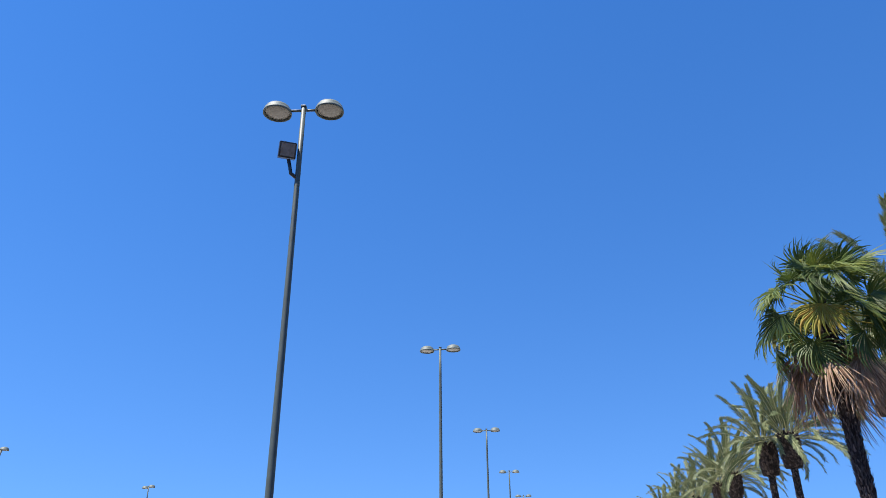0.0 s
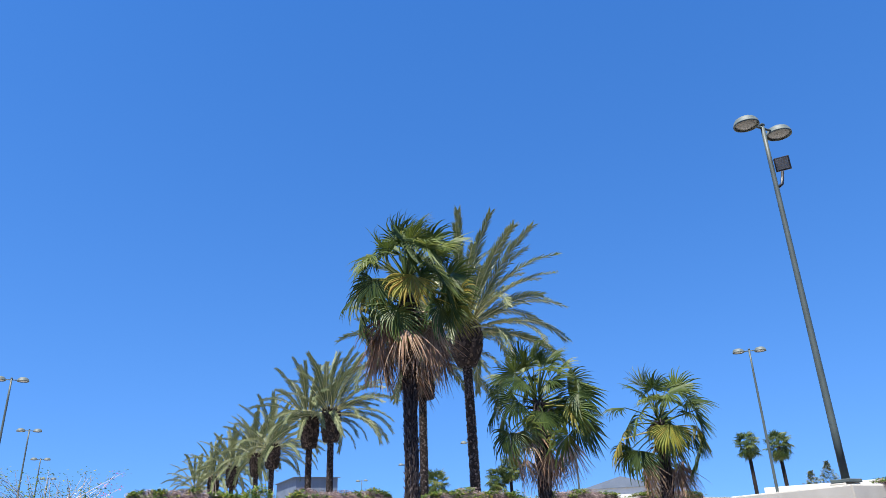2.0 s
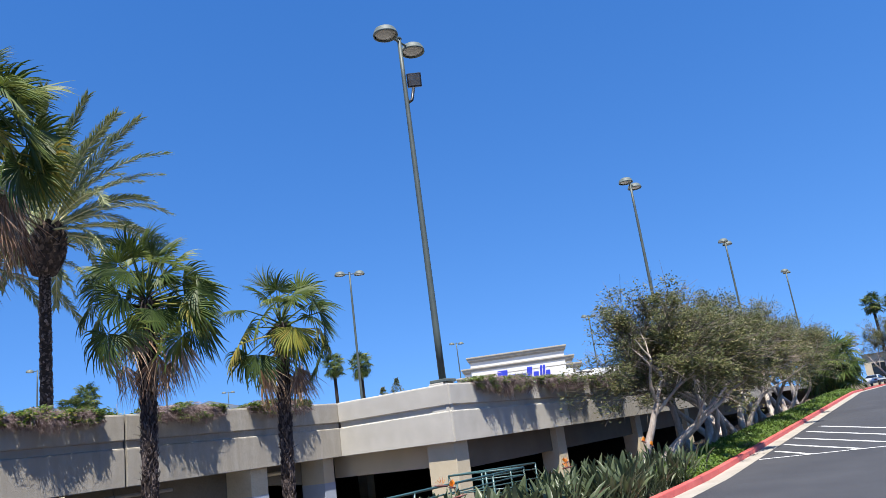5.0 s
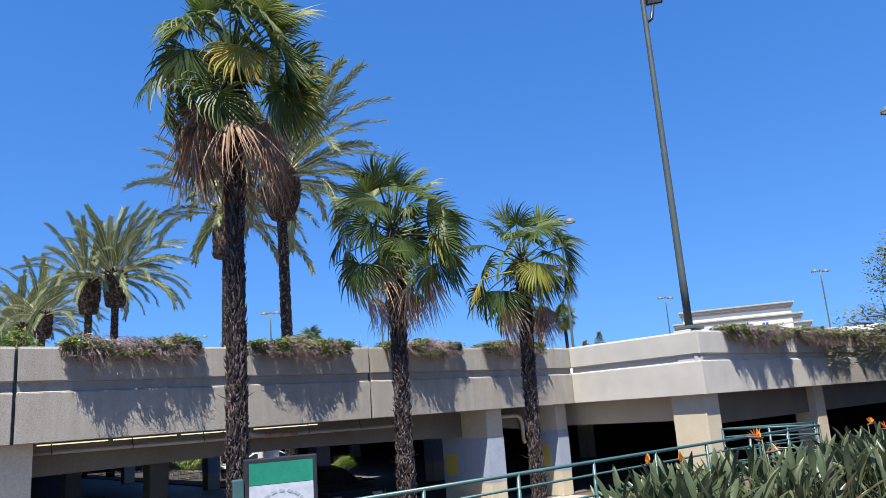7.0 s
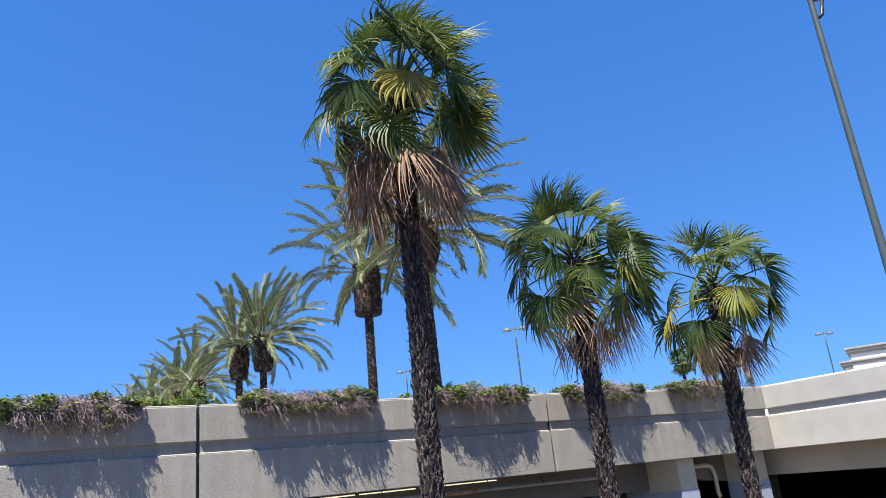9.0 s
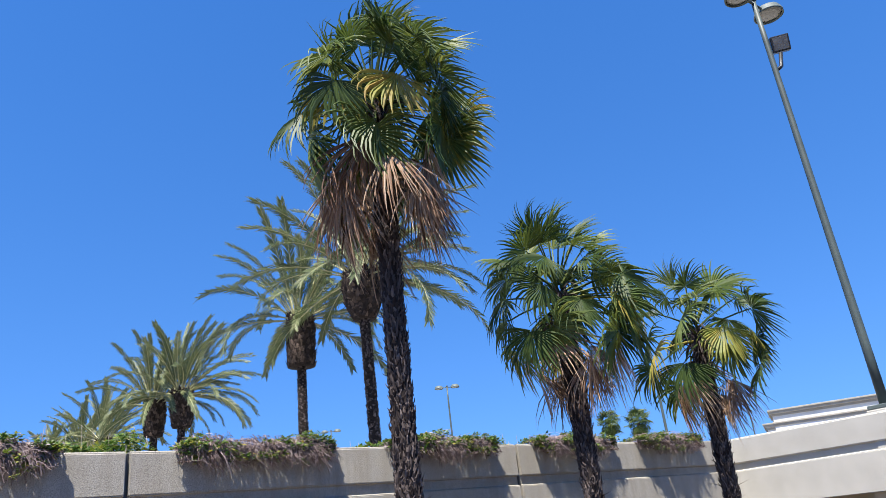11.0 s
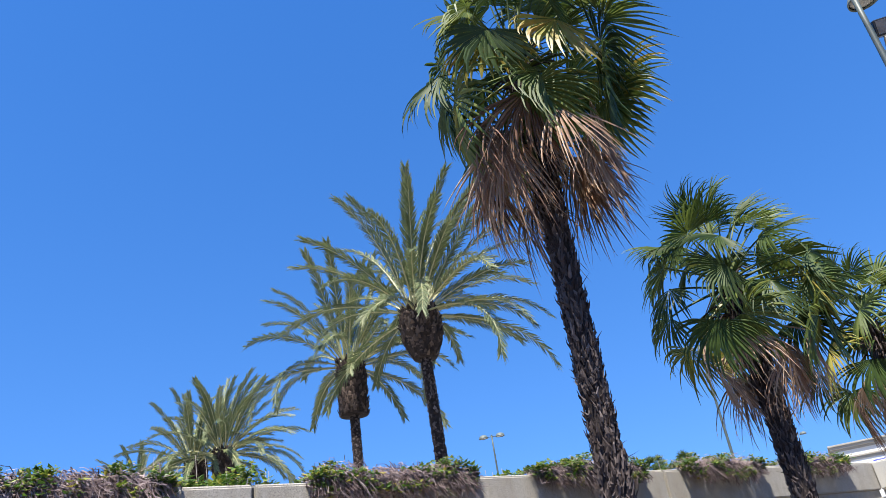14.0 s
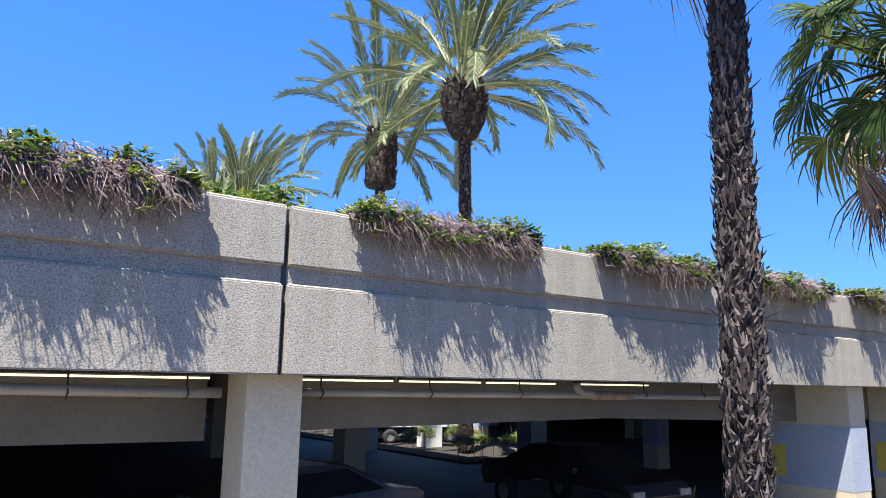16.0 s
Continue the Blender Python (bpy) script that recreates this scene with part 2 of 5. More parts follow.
_b.inputs["Emission Color"].default_value = (1.0, 0.86, 0.58, 1)
_b.inputs["Emission Strength"].default_value = 0.4

# ---------------- mesh helpers ----------------


def empty(name, m=None):
    e = new(name)
    e.empty_display_size = 0.2
    if m is not None:
        e.matrix_world = m
    return e


def part(name, bm, material=None, parent=None, label="", m=None):
    """Links a bmesh, or a mesh, as one object under a thing or part."""
    if isinstance(bm, bmesh.types.BMesh):
        me = bpy.data.meshes.new(name)
        bm.to_mesh(me)
        bm.free()
    else:
        me = bm
    if material is not None and not me.materials:
        me.materials.append(material)
    ob = new(name, me)
    if parent is not None:
        ob.parent = parent
    if m is not None:
        ob.matrix_local = m
    if label:
        ob["label"] = label
    return ob


def raw_mesh(name, verts, faces, material, smooth=False):
    me = bpy.data.meshes.new(name)
    me.from_pydata([tuple(map(float, v)) for v in verts], [], faces)
    me.materials.append(material)
    if smooth:
        me.polygons.foreach_set("use_smooth", [True] * len(me.polygons))
    me.update()
    return me


def box(x0, x1, y0, y1, z0, z1, bevel=0.0, segments=2):
    bm = bmesh.new()
    bmesh.ops.create_cube(bm, size=1.0, matrix=Matrix.LocRotScale(((x0 + x1) / 2, (y0 + y1) / 2, (z0 + z1) / 2), None, (x1 - x0, y1 - y0, z1 - z0)))
    if bevel:
        bmesh.ops.bevel(bm, geom=bm.edges[:], offset=bevel, segments=segments, affect="EDGES", profile=0.6)
    return bm


def tube_data(points, radii, sides=8, cap=True):
    """Vertices and faces of a tube along points."""
    pts = [Vector(p) for p in points]
    verts, faces = [], []
    ref = Vector((0.31, 0.95, 0.05))
    for i, p in enumerate(pts):
        d = (pts[min(i + 1, len(pts) - 1)] - pts[max(i - 1, 0)]).normalized()
        if abs(d.dot(ref)) > 0.95:
            ref = Vector((0.9, -0.2, 0.3))
        u = d.cross(ref).normalized()
        v = d.cross(u)
        r = radii[i] if hasattr(radii, "__len__") else radii
        for k in range(sides):
            a = 2 * math.pi * k / sides
            verts.append(p + (u * math.cos(a) + v * math.sin(a)) * r)
    n = len(pts)
    for i in range(n - 1):
        for k in range(sides):
            a, b = i * sides + k, i * sides + (k + 1) % sides
            faces.append((a, a + sides, b + sides, b))
    if cap:
        faces.append(tuple(range(sides)))
        faces.append(tuple(reversed(range((n - 1) * sides, n * sides))))
    return verts, faces


def tube(name, points, radii, material, parent=None, sides=8, smooth=True, label=""):
    v, f = tube_data(points, radii, sides)
    return part(name, raw_mesh(name, v, f, material, smooth), None, parent, label)


def lathe_data(profile, sides=20):
    verts, faces = [], []
    for r, z in profile:
        for k in range(sides):
            a = 2 * math.pi * k / sides
            verts.append((r * math.cos(a), r * math.sin(a), z))
    for i in range(len(profile) - 1):
        for k in range(sides):
            a, b = i * sides + k, i * sides + (k + 1) % sides
            faces.append((a, b, b + sides, a + sides))
    return verts, faces


# ---------------- ground and road ----------------


def climb(x):
    """The road rises gently towards the far end."""
    return 0.026 * (min(max(x, 18.0), 60.0) - 18.0)


def ground_height(x, y):
    up = climb(x) * min(1.0, max(0.0, (10.2 - y) / 2.0))
    if y < 6.5:
        return -0.02 + up
    if y < 13.5:
        return -0.02 - 1.13 * (y - 6.5) / 7.0 + up
    return -1.15


def build_ground():
    ys = [-3000, -200, -40, 0, 3, 6.5, 8, 10.2, 12, 13.5, 16, 60, 200, 3000]
    xs = [-3000, -200, -60, -20, 0, 10, 18, 30, 45, 60, 80, 200, 3000]
    v = [(x, y, ground_height(x, y) - (0.03 if y < 3 else 0.0)) for y in ys for x in xs]
    n = len(xs)
    f = [(j * n + i, j * n + i + 1, (j + 1) * n + i + 1, (j + 1) * n + i) for j in range(len(ys) - 1) for i in range(n - 1)]
    ob = part("ground", raw_mesh("ground", v, f, M_SOIL))
    tagged(ob, "bare brown mulch and soil ground", "ground", kind="structure")


def kerb_y(x):
    return 3.27 + 0.005 * (x - 20) if x > 4 else 3.19


def road_strip(a, b, width, material):
    """A painted line laid on the road."""
    a, b = Vector((*a, 0)), Vector((*b, 0))
    d = b - a
    w = Vector((-d.y, d.x, 0)).normalized() * width / 2
    n = max(1, int(d.length / 2))
    v, f = [], []
    for i in range(n + 1):
        p = a + d * (i / n)
        z = Vector((0, 0, climb(p.x) + 0.007))
        v += [p - w + z, p + w + z]
    f = [(2 * i, 2 * i + 2, 2 * i + 3, 2 * i + 1) for i in range(n)]
    return part("road_line", raw_mesh("road_line", v, f, material))


def build_road():
    xs = [-150, -60, -20, 0, 4, 10, 18, 30, 45, 60, 80, 120, 200]
    v, f = [], []
    for x in xs:
        v += [(x, -40, climb(x)), (x, kerb_y(x) - 0.45, climb(x))]
    f = [(2 * i, 2 * i + 2, 2 * i + 3, 2 * i + 1) for i in range(len(xs) - 1)]
    tagged(part("road", raw_mesh("road", v, f, M_ASPHALT)), "dark grey asphalt road with white paint lines", "road", kind="structure")
    # pale concrete gutter along the kerb
    v = []
    for x in xs:
        v += [(x, kerb_y(x) - 0.45, climb(x) + 0.004), (x, kerb_y(x) + 0.02, climb(x) + 0.004)]
    tagged(part("gutter", raw_mesh("gutter", v, f, M_GUTTER)), "pale concrete gutter beside the red kerb", "gutter", kind="structure")
    # red kerb, with rounded nose, in cast lengths
    kerb = empty("kerb")
    tagged(kerb, "red painted concrete kerb along the road", "kerb", kind="structure")
    x = 4.0
    while x < 110:
        step = 3.0
        bm = box(0, step - 0.012, 0, 0.16, -0.1, 0.15, 0.022)
        a = math.atan2(kerb_y(x + step) - kerb_y(x), step)
        b = math.atan2(climb(x + step) - climb(x), step)
        part("kerb_stone", bm, M_KERB, kerb, m=pose(x, kerb_y(x), climb(x), 0, -math.degrees(b), math.degrees(a)))
        x += step
    # hatch painted on the road
    for x0, y0, x1, y1 in [(21.55, 2.78, 22.1, -1.15), (23.4, 2.65, 21.8, 1.5), (25.3, 2.72, 22.0, 0.3), (27.4, 2.75, 22.2, -0.9), (29.6, 2.6, 23.8, -1.15), (31.6, 2.4, 25.8, -1.2)]:
        tagged(road_strip((x0, y0), (x1, y1), 0.13, M_MARK), "white painted line on the asphalt road", "road marking", "road lines", "structure")
    for off in (0.0, 0.25):
        tagged(road_strip((6.0, -1.03 - off), (100.0, -2.6 - off), 0.11, M_YELLOW), "yellow centre line painted on the asphalt road", "road marking", "road lines", "structure")


# ---------------- parking structure ----------------
TOP, BOTTOM, GROOVE_HI, GROOVE_LO = 3.39, 1.645, 2.735, 2.575


def panel_mesh(length, material):
    """A precast spandrel: two proud bands with a recessed groove between them, in its own frame (x along, y into the wall)."""
    bm = bmesh.new()
    g = 0.03
    prof = [(0.0, BOTTOM), (0.0, GROOVE_LO - 0.03), (0.07, GROOVE_LO), (0.07, GROOVE_HI), (0.0, GROOVE_HI + 0.02), (0.0, TOP - 0.03), (0.03, TOP), (0.20, TOP), (0.20, BOTTOM)]
    ends = []
    for x in (g, length - g):
        ends.append([bm.verts.new((x, y, z)) for y, z in prof])
    n = len(prof)
    for i in range(n):
        bm.faces.new((ends[0][i], ends[1][i], ends[1][(i + 1) % n], ends[0][(i + 1) % n]))
    bm.faces.new(list(reversed(ends[0])))
    bm.faces.new(ends[1])
    bmesh.ops.recalc_face_normals(bm, faces=bm.faces[:])
    vertical = [e for e in bm.edges if abs(e.verts[0].co.y) < 0.08 and (e.is_convex or abs(e.verts[0].co.x - e.verts[1].co.x) < 0.01)]
    bmesh.ops.bevel(bm, geom=vertical, offset=0.014, segments=2, affect="EDGES")
    return bm


def build_panels():
    wall = empty("wall_parapet")
    tagged(wall, "grey precast concrete parapet wall of a parking structure", "wall", kind="structure")

    def run(a, b, material, label=""):
        d = Vector((b[0] - a[0], b[1] - a[1], 0))
        m = pose(a[0], a[1], 0, 0, 0, math.degrees(math.atan2(d.y, d.x)))
        part("panel", panel_mesh(d.length, material), material, wall, label, m)

    for x in (-44.2, -36.4, -28.6, -20.8, -13.0, -5.2, 2.6, 10.4):
        run((x, 15.0), (x + (7.8 if x < 10 else 7.9), 15.0), M_PANEL)
    for x in (-36.4, -28.6, -20.8, -13.0, -5.2, 2.6, 10.4):
        part("joint_filler", box(x - 0.029, x + 0.029, 15.09, 15.17, BOTTOM, TOP - 0.03), M_BLACK, wall, "dark sealant joint")
    run((18.17, 15.0), (18.17, 10.45), M_SMOOTH, "smooth pale concrete panel")
    for x in (18.17, 26.6, 35.0, 43.4, 51.8, 60.2):
        run((x, 10.45), (x + 8.4, 10.45), M_SMOOTH if x < 20 else M_PANEL)
    # side return far along
    for n, (x0, x1, y0, y1) in enumerate([(-70, 15.0, 15.6, 75), (15.0, 19.6, 15.6, 28.0), (15.0, 19.6, 60, 75), (19.6, 110, 15.6, 75), (18.5, 110, 10.8, 15.6)]):
        ob = part("deck", box(x0, x1, y0, y1, 1.95, 2.35), M_DECK)
        tagged(ob, "concrete deck slab of the parking structure", "deck", kind="structure")
    ob = part("upper_ground", box(-200, 260, 75.0, 260, 1.9, 2.35), M_DECK)
    tagged(ob, "paved upper parking level behind the structure", "parking lot", kind="structure")
    # walkway out of view, laid to bounce light up onto column and beams
    tagged(part("pavement", box(-60, 18.0, 12.9, 15.5, -1.25, -1.1), M_DECK), "unseen pale concrete walkway that bounces light into the garage front", "pavement", kind="structure")
    # bed added over the garage floor, near black to dim its sun patch
    tagged(part("planting_bed", box(15.0, 19.6, 28.0, 60.0, -1.12, -1.04), M_MULCH), "soil bed under the date palms, darkened to mute the sun patch", "planting bed", kind="structure")
    # unseen walls, added to close the garage and shut daylight out
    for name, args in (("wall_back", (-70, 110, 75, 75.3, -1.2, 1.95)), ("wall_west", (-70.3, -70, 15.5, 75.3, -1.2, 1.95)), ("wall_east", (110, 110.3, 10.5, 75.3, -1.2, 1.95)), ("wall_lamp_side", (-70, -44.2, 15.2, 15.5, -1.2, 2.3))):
        tagged(part(name, box(*args), M_BEAM), "unseen concrete wall added to keep the garage dark", "wall", kind="structure")
    tagged(part("floor_garage", box(-70, 110, 15.5, 75, -1.3, -1.1), M_FLOOR), "concrete garage floor darkened for interior shade", "floor", kind="structure")
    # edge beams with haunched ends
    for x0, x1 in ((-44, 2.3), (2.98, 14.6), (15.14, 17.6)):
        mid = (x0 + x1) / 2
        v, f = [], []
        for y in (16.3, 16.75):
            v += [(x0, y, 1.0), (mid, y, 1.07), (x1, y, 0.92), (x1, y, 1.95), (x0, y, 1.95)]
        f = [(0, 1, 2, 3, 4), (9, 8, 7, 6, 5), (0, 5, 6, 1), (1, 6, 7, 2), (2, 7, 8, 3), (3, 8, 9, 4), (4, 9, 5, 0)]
        tagged(part("beam", raw_mesh("beam", v, f, M_BEAM)), "beige concrete edge beam, darkened for the shade under the deck", "beam", "edge beams", "structure")
    tagged(part("beam", box(18.9, 19.3, 11.7, 16.0, 0.95, 1.95), M_COLUMN), "pale concrete beam under the smooth panel", "beam", "edge beams", "structure")
    tagged(part("beam", box(19.3, 70, 11.0, 11.4, 0.8, 1.95), M_BEAM), "beige concrete edge beam, darkened for the shade under the deck", "beam", "edge beams", "structure")


def column(x0, x1, y0, y1, label, painted=False, mat=None, square=True):
    c = empty("column", pose((x0 + x1) / 2, (y0 + y1) / 2, -1.1))
    inv = c.matrix_world.inverted()
    bm = box(x0, x1, y0, y1, -1.1, 1.94, 0.02)
    bm.transform(inv)
    part("shaft", bm, mat or M_COLUMN, c)
    if painted:
        bm = box(x0 - 0.004, x1 + 0.004, y0 - 0.004, y1 + 0.004, -0.35, 0.88)
        bm.transform(inv)
        part("paint_band", bm, M_BLUE, c, "blue-grey paint band")
        if not square:
            return tagged(c, label, "column", "garage columns", "structure")
        bm = box(x0 - 0.009, x0, y1 - 0.62, y1 - 0.1, -0.2, 0.44)
        bm.transform(inv)
        part("paint_square", bm, M_YELLOW, c, "yellow painted square")
    tagged(c, label, "column", "garage columns", "structure")
    return c


def build_columns():
    column(2.40, 3.02, 15.38, 15.95, "beige painted concrete column under the parapet")
    column(-9.9, -9.2, 15.38, 16.3, "beige painted concrete column under the parapet")
    column(14.5, 15.14, 15.24, 17.2, "concrete pier painted beige, blue-grey and yellow", True)
    column(17.6, 18.1, 15.3, 16.3, "concrete pier with a blue-grey lower band", True)
    column(16.9, 17.7, 33.2, 33.9, "white painted column in the sunlit gap", False, M_WHITE)
    column(18.36, 19.1, 10.62, 11.65, "pale concrete corner column under the parapet")
    for x in (25.7, 34.6, 43.0):
        column(x, x + 0.75, 10.75, 11.5, "concrete column behind the planted bed")
    for x in (-16, -3.5, 8.2, 14.2, 19.8, 30):
        for y in (24.0, 33.5, 45.0, 58.0):
            column(x, x + 0.6, y, y + 0.6, "concrete column inside the dim garage", x in (14.2, 19.8), None, False)


def build_pipes():
    p = empty("drain_pipe", pose(0, 15.5, 1.5))
    inv = Matrix.Translation((0, -15.5, -1.5))

    def seg(name, pts, r, mat, label=""):
        tube(name, [inv @ Vector(q) for q in pts], r, mat, p, 10, True, label)

    seg("pipe_run", [(0.05, 15.72, 1.62), (0.06, 15.72, 1.54), (0.12, 15.72, 1.49), (0.3, 15.72, 1.475), (2.25, 15.72, 1.45)], 0.055, M_PIPE)
    seg("pipe_run", [(3.02, 15.72, 1.46), (7.7, 15.72, 1.44), (12.2, 15.72, 1.41)], 0.045, M_PIPE)
    seg("elbow", [(7.45, 15.66, 1.62), (7.46, 15.66, 1.53), (7.55, 15.66, 1.48), (7.8, 15.66, 1.47)], 0.055, M_PIPE)
    seg("coupling", [(7.85, 15.72, 1.44), (8.7, 15.72, 1.435)], 0.062, M_RUST, "rusty pipe coupling")
    for x in (0.8, 1.9, 3.4, 4.9, 6.4, 9.0, 10.5):
        seg("hanger", [(x, 15.72, 1.39), (x, 15.64, 1.45), (x, 15.72, 1.53), (x, 15.72, 1.95)], 0.01, M_BLACK, "thin black pipe hanger")
    tagged(p, "off-white drain pipes hung under the deck", "pipe")
    q = empty("down_pipe", pose(17.0, 16.2, 1.4))
    tube("pipe_run", [(-1.5, 0, 0.0), (-0.25, 0, 0.0), (-0.08, 0, -0.06), (0, 0, -0.25), (0, 0, -0.75), (0.06, 0, -0.85)], 0.06, M_COLUMN, q, 10)
    tagged(q, "beige wall pipe with an elbow below the beam", "pipe")
    for x0, x1 in ((-2.6, 0.0), (3.2, 4.5), (4.6, 5.9), (6.0, 7.3), (7.7, 9.4), (0.2, 2.2)):
        t = empty("fluorescent_light", pose((x0 + x1) / 2, 15.95, 1.62))
        h = (x1 - x0) / 2
        tube("tube", [(-h, 0, -0.02), (h, 0, -0.02)], 0.012, M_TUBE, t, 8)
        part("batten", box(-h, h, -0.04, 0.04, 0.0, 0.33, 0.01), M_BLACK, t)
        tagged(t, "glowing cream fluorescent tube under the deck", "light", "garage lights")


# ---------------- lamps ----------------


def dome_mesh():
    prof = [(0.0, 0.23), (0.10, 0.225), (0.20, 0.195), (0.28, 0.14), (0.325, 0.06), (0.335, 0.0), (0.345, -0.005), (0.345, -0.06), (0.318, -0.065), (0.312, 0.0)]
    v, f = lathe_data([(r * 1.24, z * 1.15) for r, z in prof], 28)
    return raw_mesh("hood", v, f, M_HOOD, True)


def lamp_post(x, y, base_z, top_z, turn, flood=None, plate=0.0, label="tall grey-green twin-dome parking lot lamp post"):
    lp = empty("lamp_post", pose(x, y, base_z, 0, 0, turn))
    h = top_z - base_z
    part("base", box(-0.3, 0.3, -0.3, 0.3, 0.0, 0.10, 0.02), M_HOOD, lp)
    n = 8
    tube("pole", [(0, 0, 0.05 + (h - 0.05) * i / n) for i in range(n + 1)], [0.115 - 0.045 * i / n for i in range(n + 1)], M_POLE, lp, 12)
    part("pole_cap", box(-0.08, 0.08, -0.08, 0.08, h - 0.02, h + 0.05, 0.02), M_POLE, lp)
    for s in (-1, 1):
        tube("arm", [(0, 0, h - 0.12), (s * 0.42, 0, h - 0.12)], 0.04, M_POLE, lp, 8)
        hood = part("hood", DOME, None, lp, "dome shaped hood", pose(s * 0.79, 0, h - 0.14))
        bm = bmesh.new()
        bmesh.ops.create_uvsphere(bm, u_segments=20, v_segments=8, radius=1.0, matrix=Matrix.Diagonal((0.385, 0.385, 0.07, 1)))
        bm.transform(Matrix.Translation((0, 0, 0.005)))
        part("lens", bm, M_LENS, hood, "milky glass lens")
    if flood is not None:
        a, b = radians(flood[0] - turn), radians(flood[1] - turn)
        d = Vector((math.cos(a), math.sin(a), 0))
        tube("bracket", [Vector((0, 0, h - 2.5)), d * 0.2 + Vector((0, 0, h - 2.35)), d * 0.3 + Vector((0, 0, h - 1.9))], 0.055, M_BLACK, lp, 8)
        box_m = Matrix.Translation(d * 0.36 + Vector((0, 0, h - 1.6))) @ Matrix.Rotation(b, 4, "Z") @ Matrix.Rotation(radians(22), 4, "Y")
        fl = part("floodlight", box(-0.15, 0.13, -0.25, 0.25, -0.24, 0.24, 0.03), M_BLACK, lp, "square black floodlight", box_m)
        part("flood_glass", box(0.13, 0.14, -0.20, 0.20, -0.19, 0.19, 0.004), M_FLOOD, fl, "grey floodlight glass")
    if plate:
        part("sign_plate", box(0.1, 0.95, -0.2, -0.16, plate, plate + 0.8, 0.02), M_SMOOTH, lp, "pale square plate on the pole")
        part("control_box", box(-0.25, 0.2, -0.35, -0.1, plate - 1.5, plate - 0.45, 0.03), M_PINKBOX, lp, "brown control box on the pole")
    tagged(lp, label, "street lamp", "lamp posts")
    return lp


# ---------------- palms ----------------
WIND = Vector((0.8, -0.55, 0.0)).normalized()


def frond_pose(at, az, el, wind=0.0, twist=0.0):
    d = Vector((math.cos(az) * math.cos(el), math.sin(az) * math.cos(el), math.sin(el))) + WIND * wind
    d.normalize()
    side = Vector((0, 0, 1)).cross(d)
    if side.length < 0.05:
        side = Vector((-math.sin(az), math.cos(az), 0))
    side.normalize()
    up = d.cross(side)
    m = Matrix((d, side, up)).transposed().to_4x4()
    return Matrix.Translation(at) @ m @ Matrix.Rotation(twist, 4, "X")


def fan_mesh(rng, petiole, radius, segments, spread, droop, material, name, ragged=0.12, split_at=0.46, fold_down=0.0):
    """A fan leaf along +x: a stalk, then folded ribs that part and hang at the tips."""
    v, f = tube_data([(0, 0, 0), (petiole * 0.5, 0, 0.04), (petiole, 0, 0)], [0.03, 0.02, 0.014], 4, False)
    stalk = len(v)
    for i in range(segments):
        a = radians(spread) * (2 * (i + 0.5) / segments - 1)
        da = radians(spread) / segments
        edge = abs(a) / radians(max(spread, 1))
        r = radius * (1 - 0.25 * edge ** 2) * (1 + rng.uniform(-ragged, ragged))
        split = r * split_at * rng.uniform(0.85, 1.15)
        hang = droop * rng.uniform(0.5, 1.5)
        swing = rng.uniform(-0.09, 0.09)
        b = len(v)
        for k, (q, wide) in enumerate(((0.05, 1.0), (split / r, 0.98), (0.5 * (1 + split / r), 0.5), (0.86, 0.30))):
            rr = r * q
            bend = max(0.0, q - 0.35)
            x = rr * (1 - 0.45 * hang * bend)
            z = 0.10 * rr * math.cos(a) - hang * r * bend ** 1.6 * 1.6 - 0.12 * rr * edge
            aa = a + swing * bend * 2
            fold = 0.5 * rr * da * wide
            for s, fz in ((-1, -fold), (0, fold), (1, -fold)):
                v.append((petiole + x * math.cos(aa + s * da * wide), x * math.sin(aa + s * da * wide), z + fz))
        aa = a + swing * 2
        tip = r * (1 - 0.5 * hang * 0.65)
        v.append((petiole + tip * math.cos(aa), tip * math.sin(aa), -hang * r * 0.95 - 0.12 * r * edge + 0.08 * r * math.cos(a)))
        for s in (0, 3, 6):
            f += [(b + s, b + s + 3, b + s + 4, b + s + 1), (b + s + 1, b + s + 4, b + s + 5, b + s + 2)]
        f += [(b + 9, b + 12, b + 10), (b + 10, b + 12, b + 11)]
    fold = Matrix.Translation((petiole, 0, 0)) @ Matrix.Rotation(radians(fold_down), 4, "Y") @ Matrix.Translation((-petiole, 0, 0))
    v = v[:stalk] + [fold @ Vector(q) for q in v[stalk:]]
    return raw_mesh(name, v, f, material)


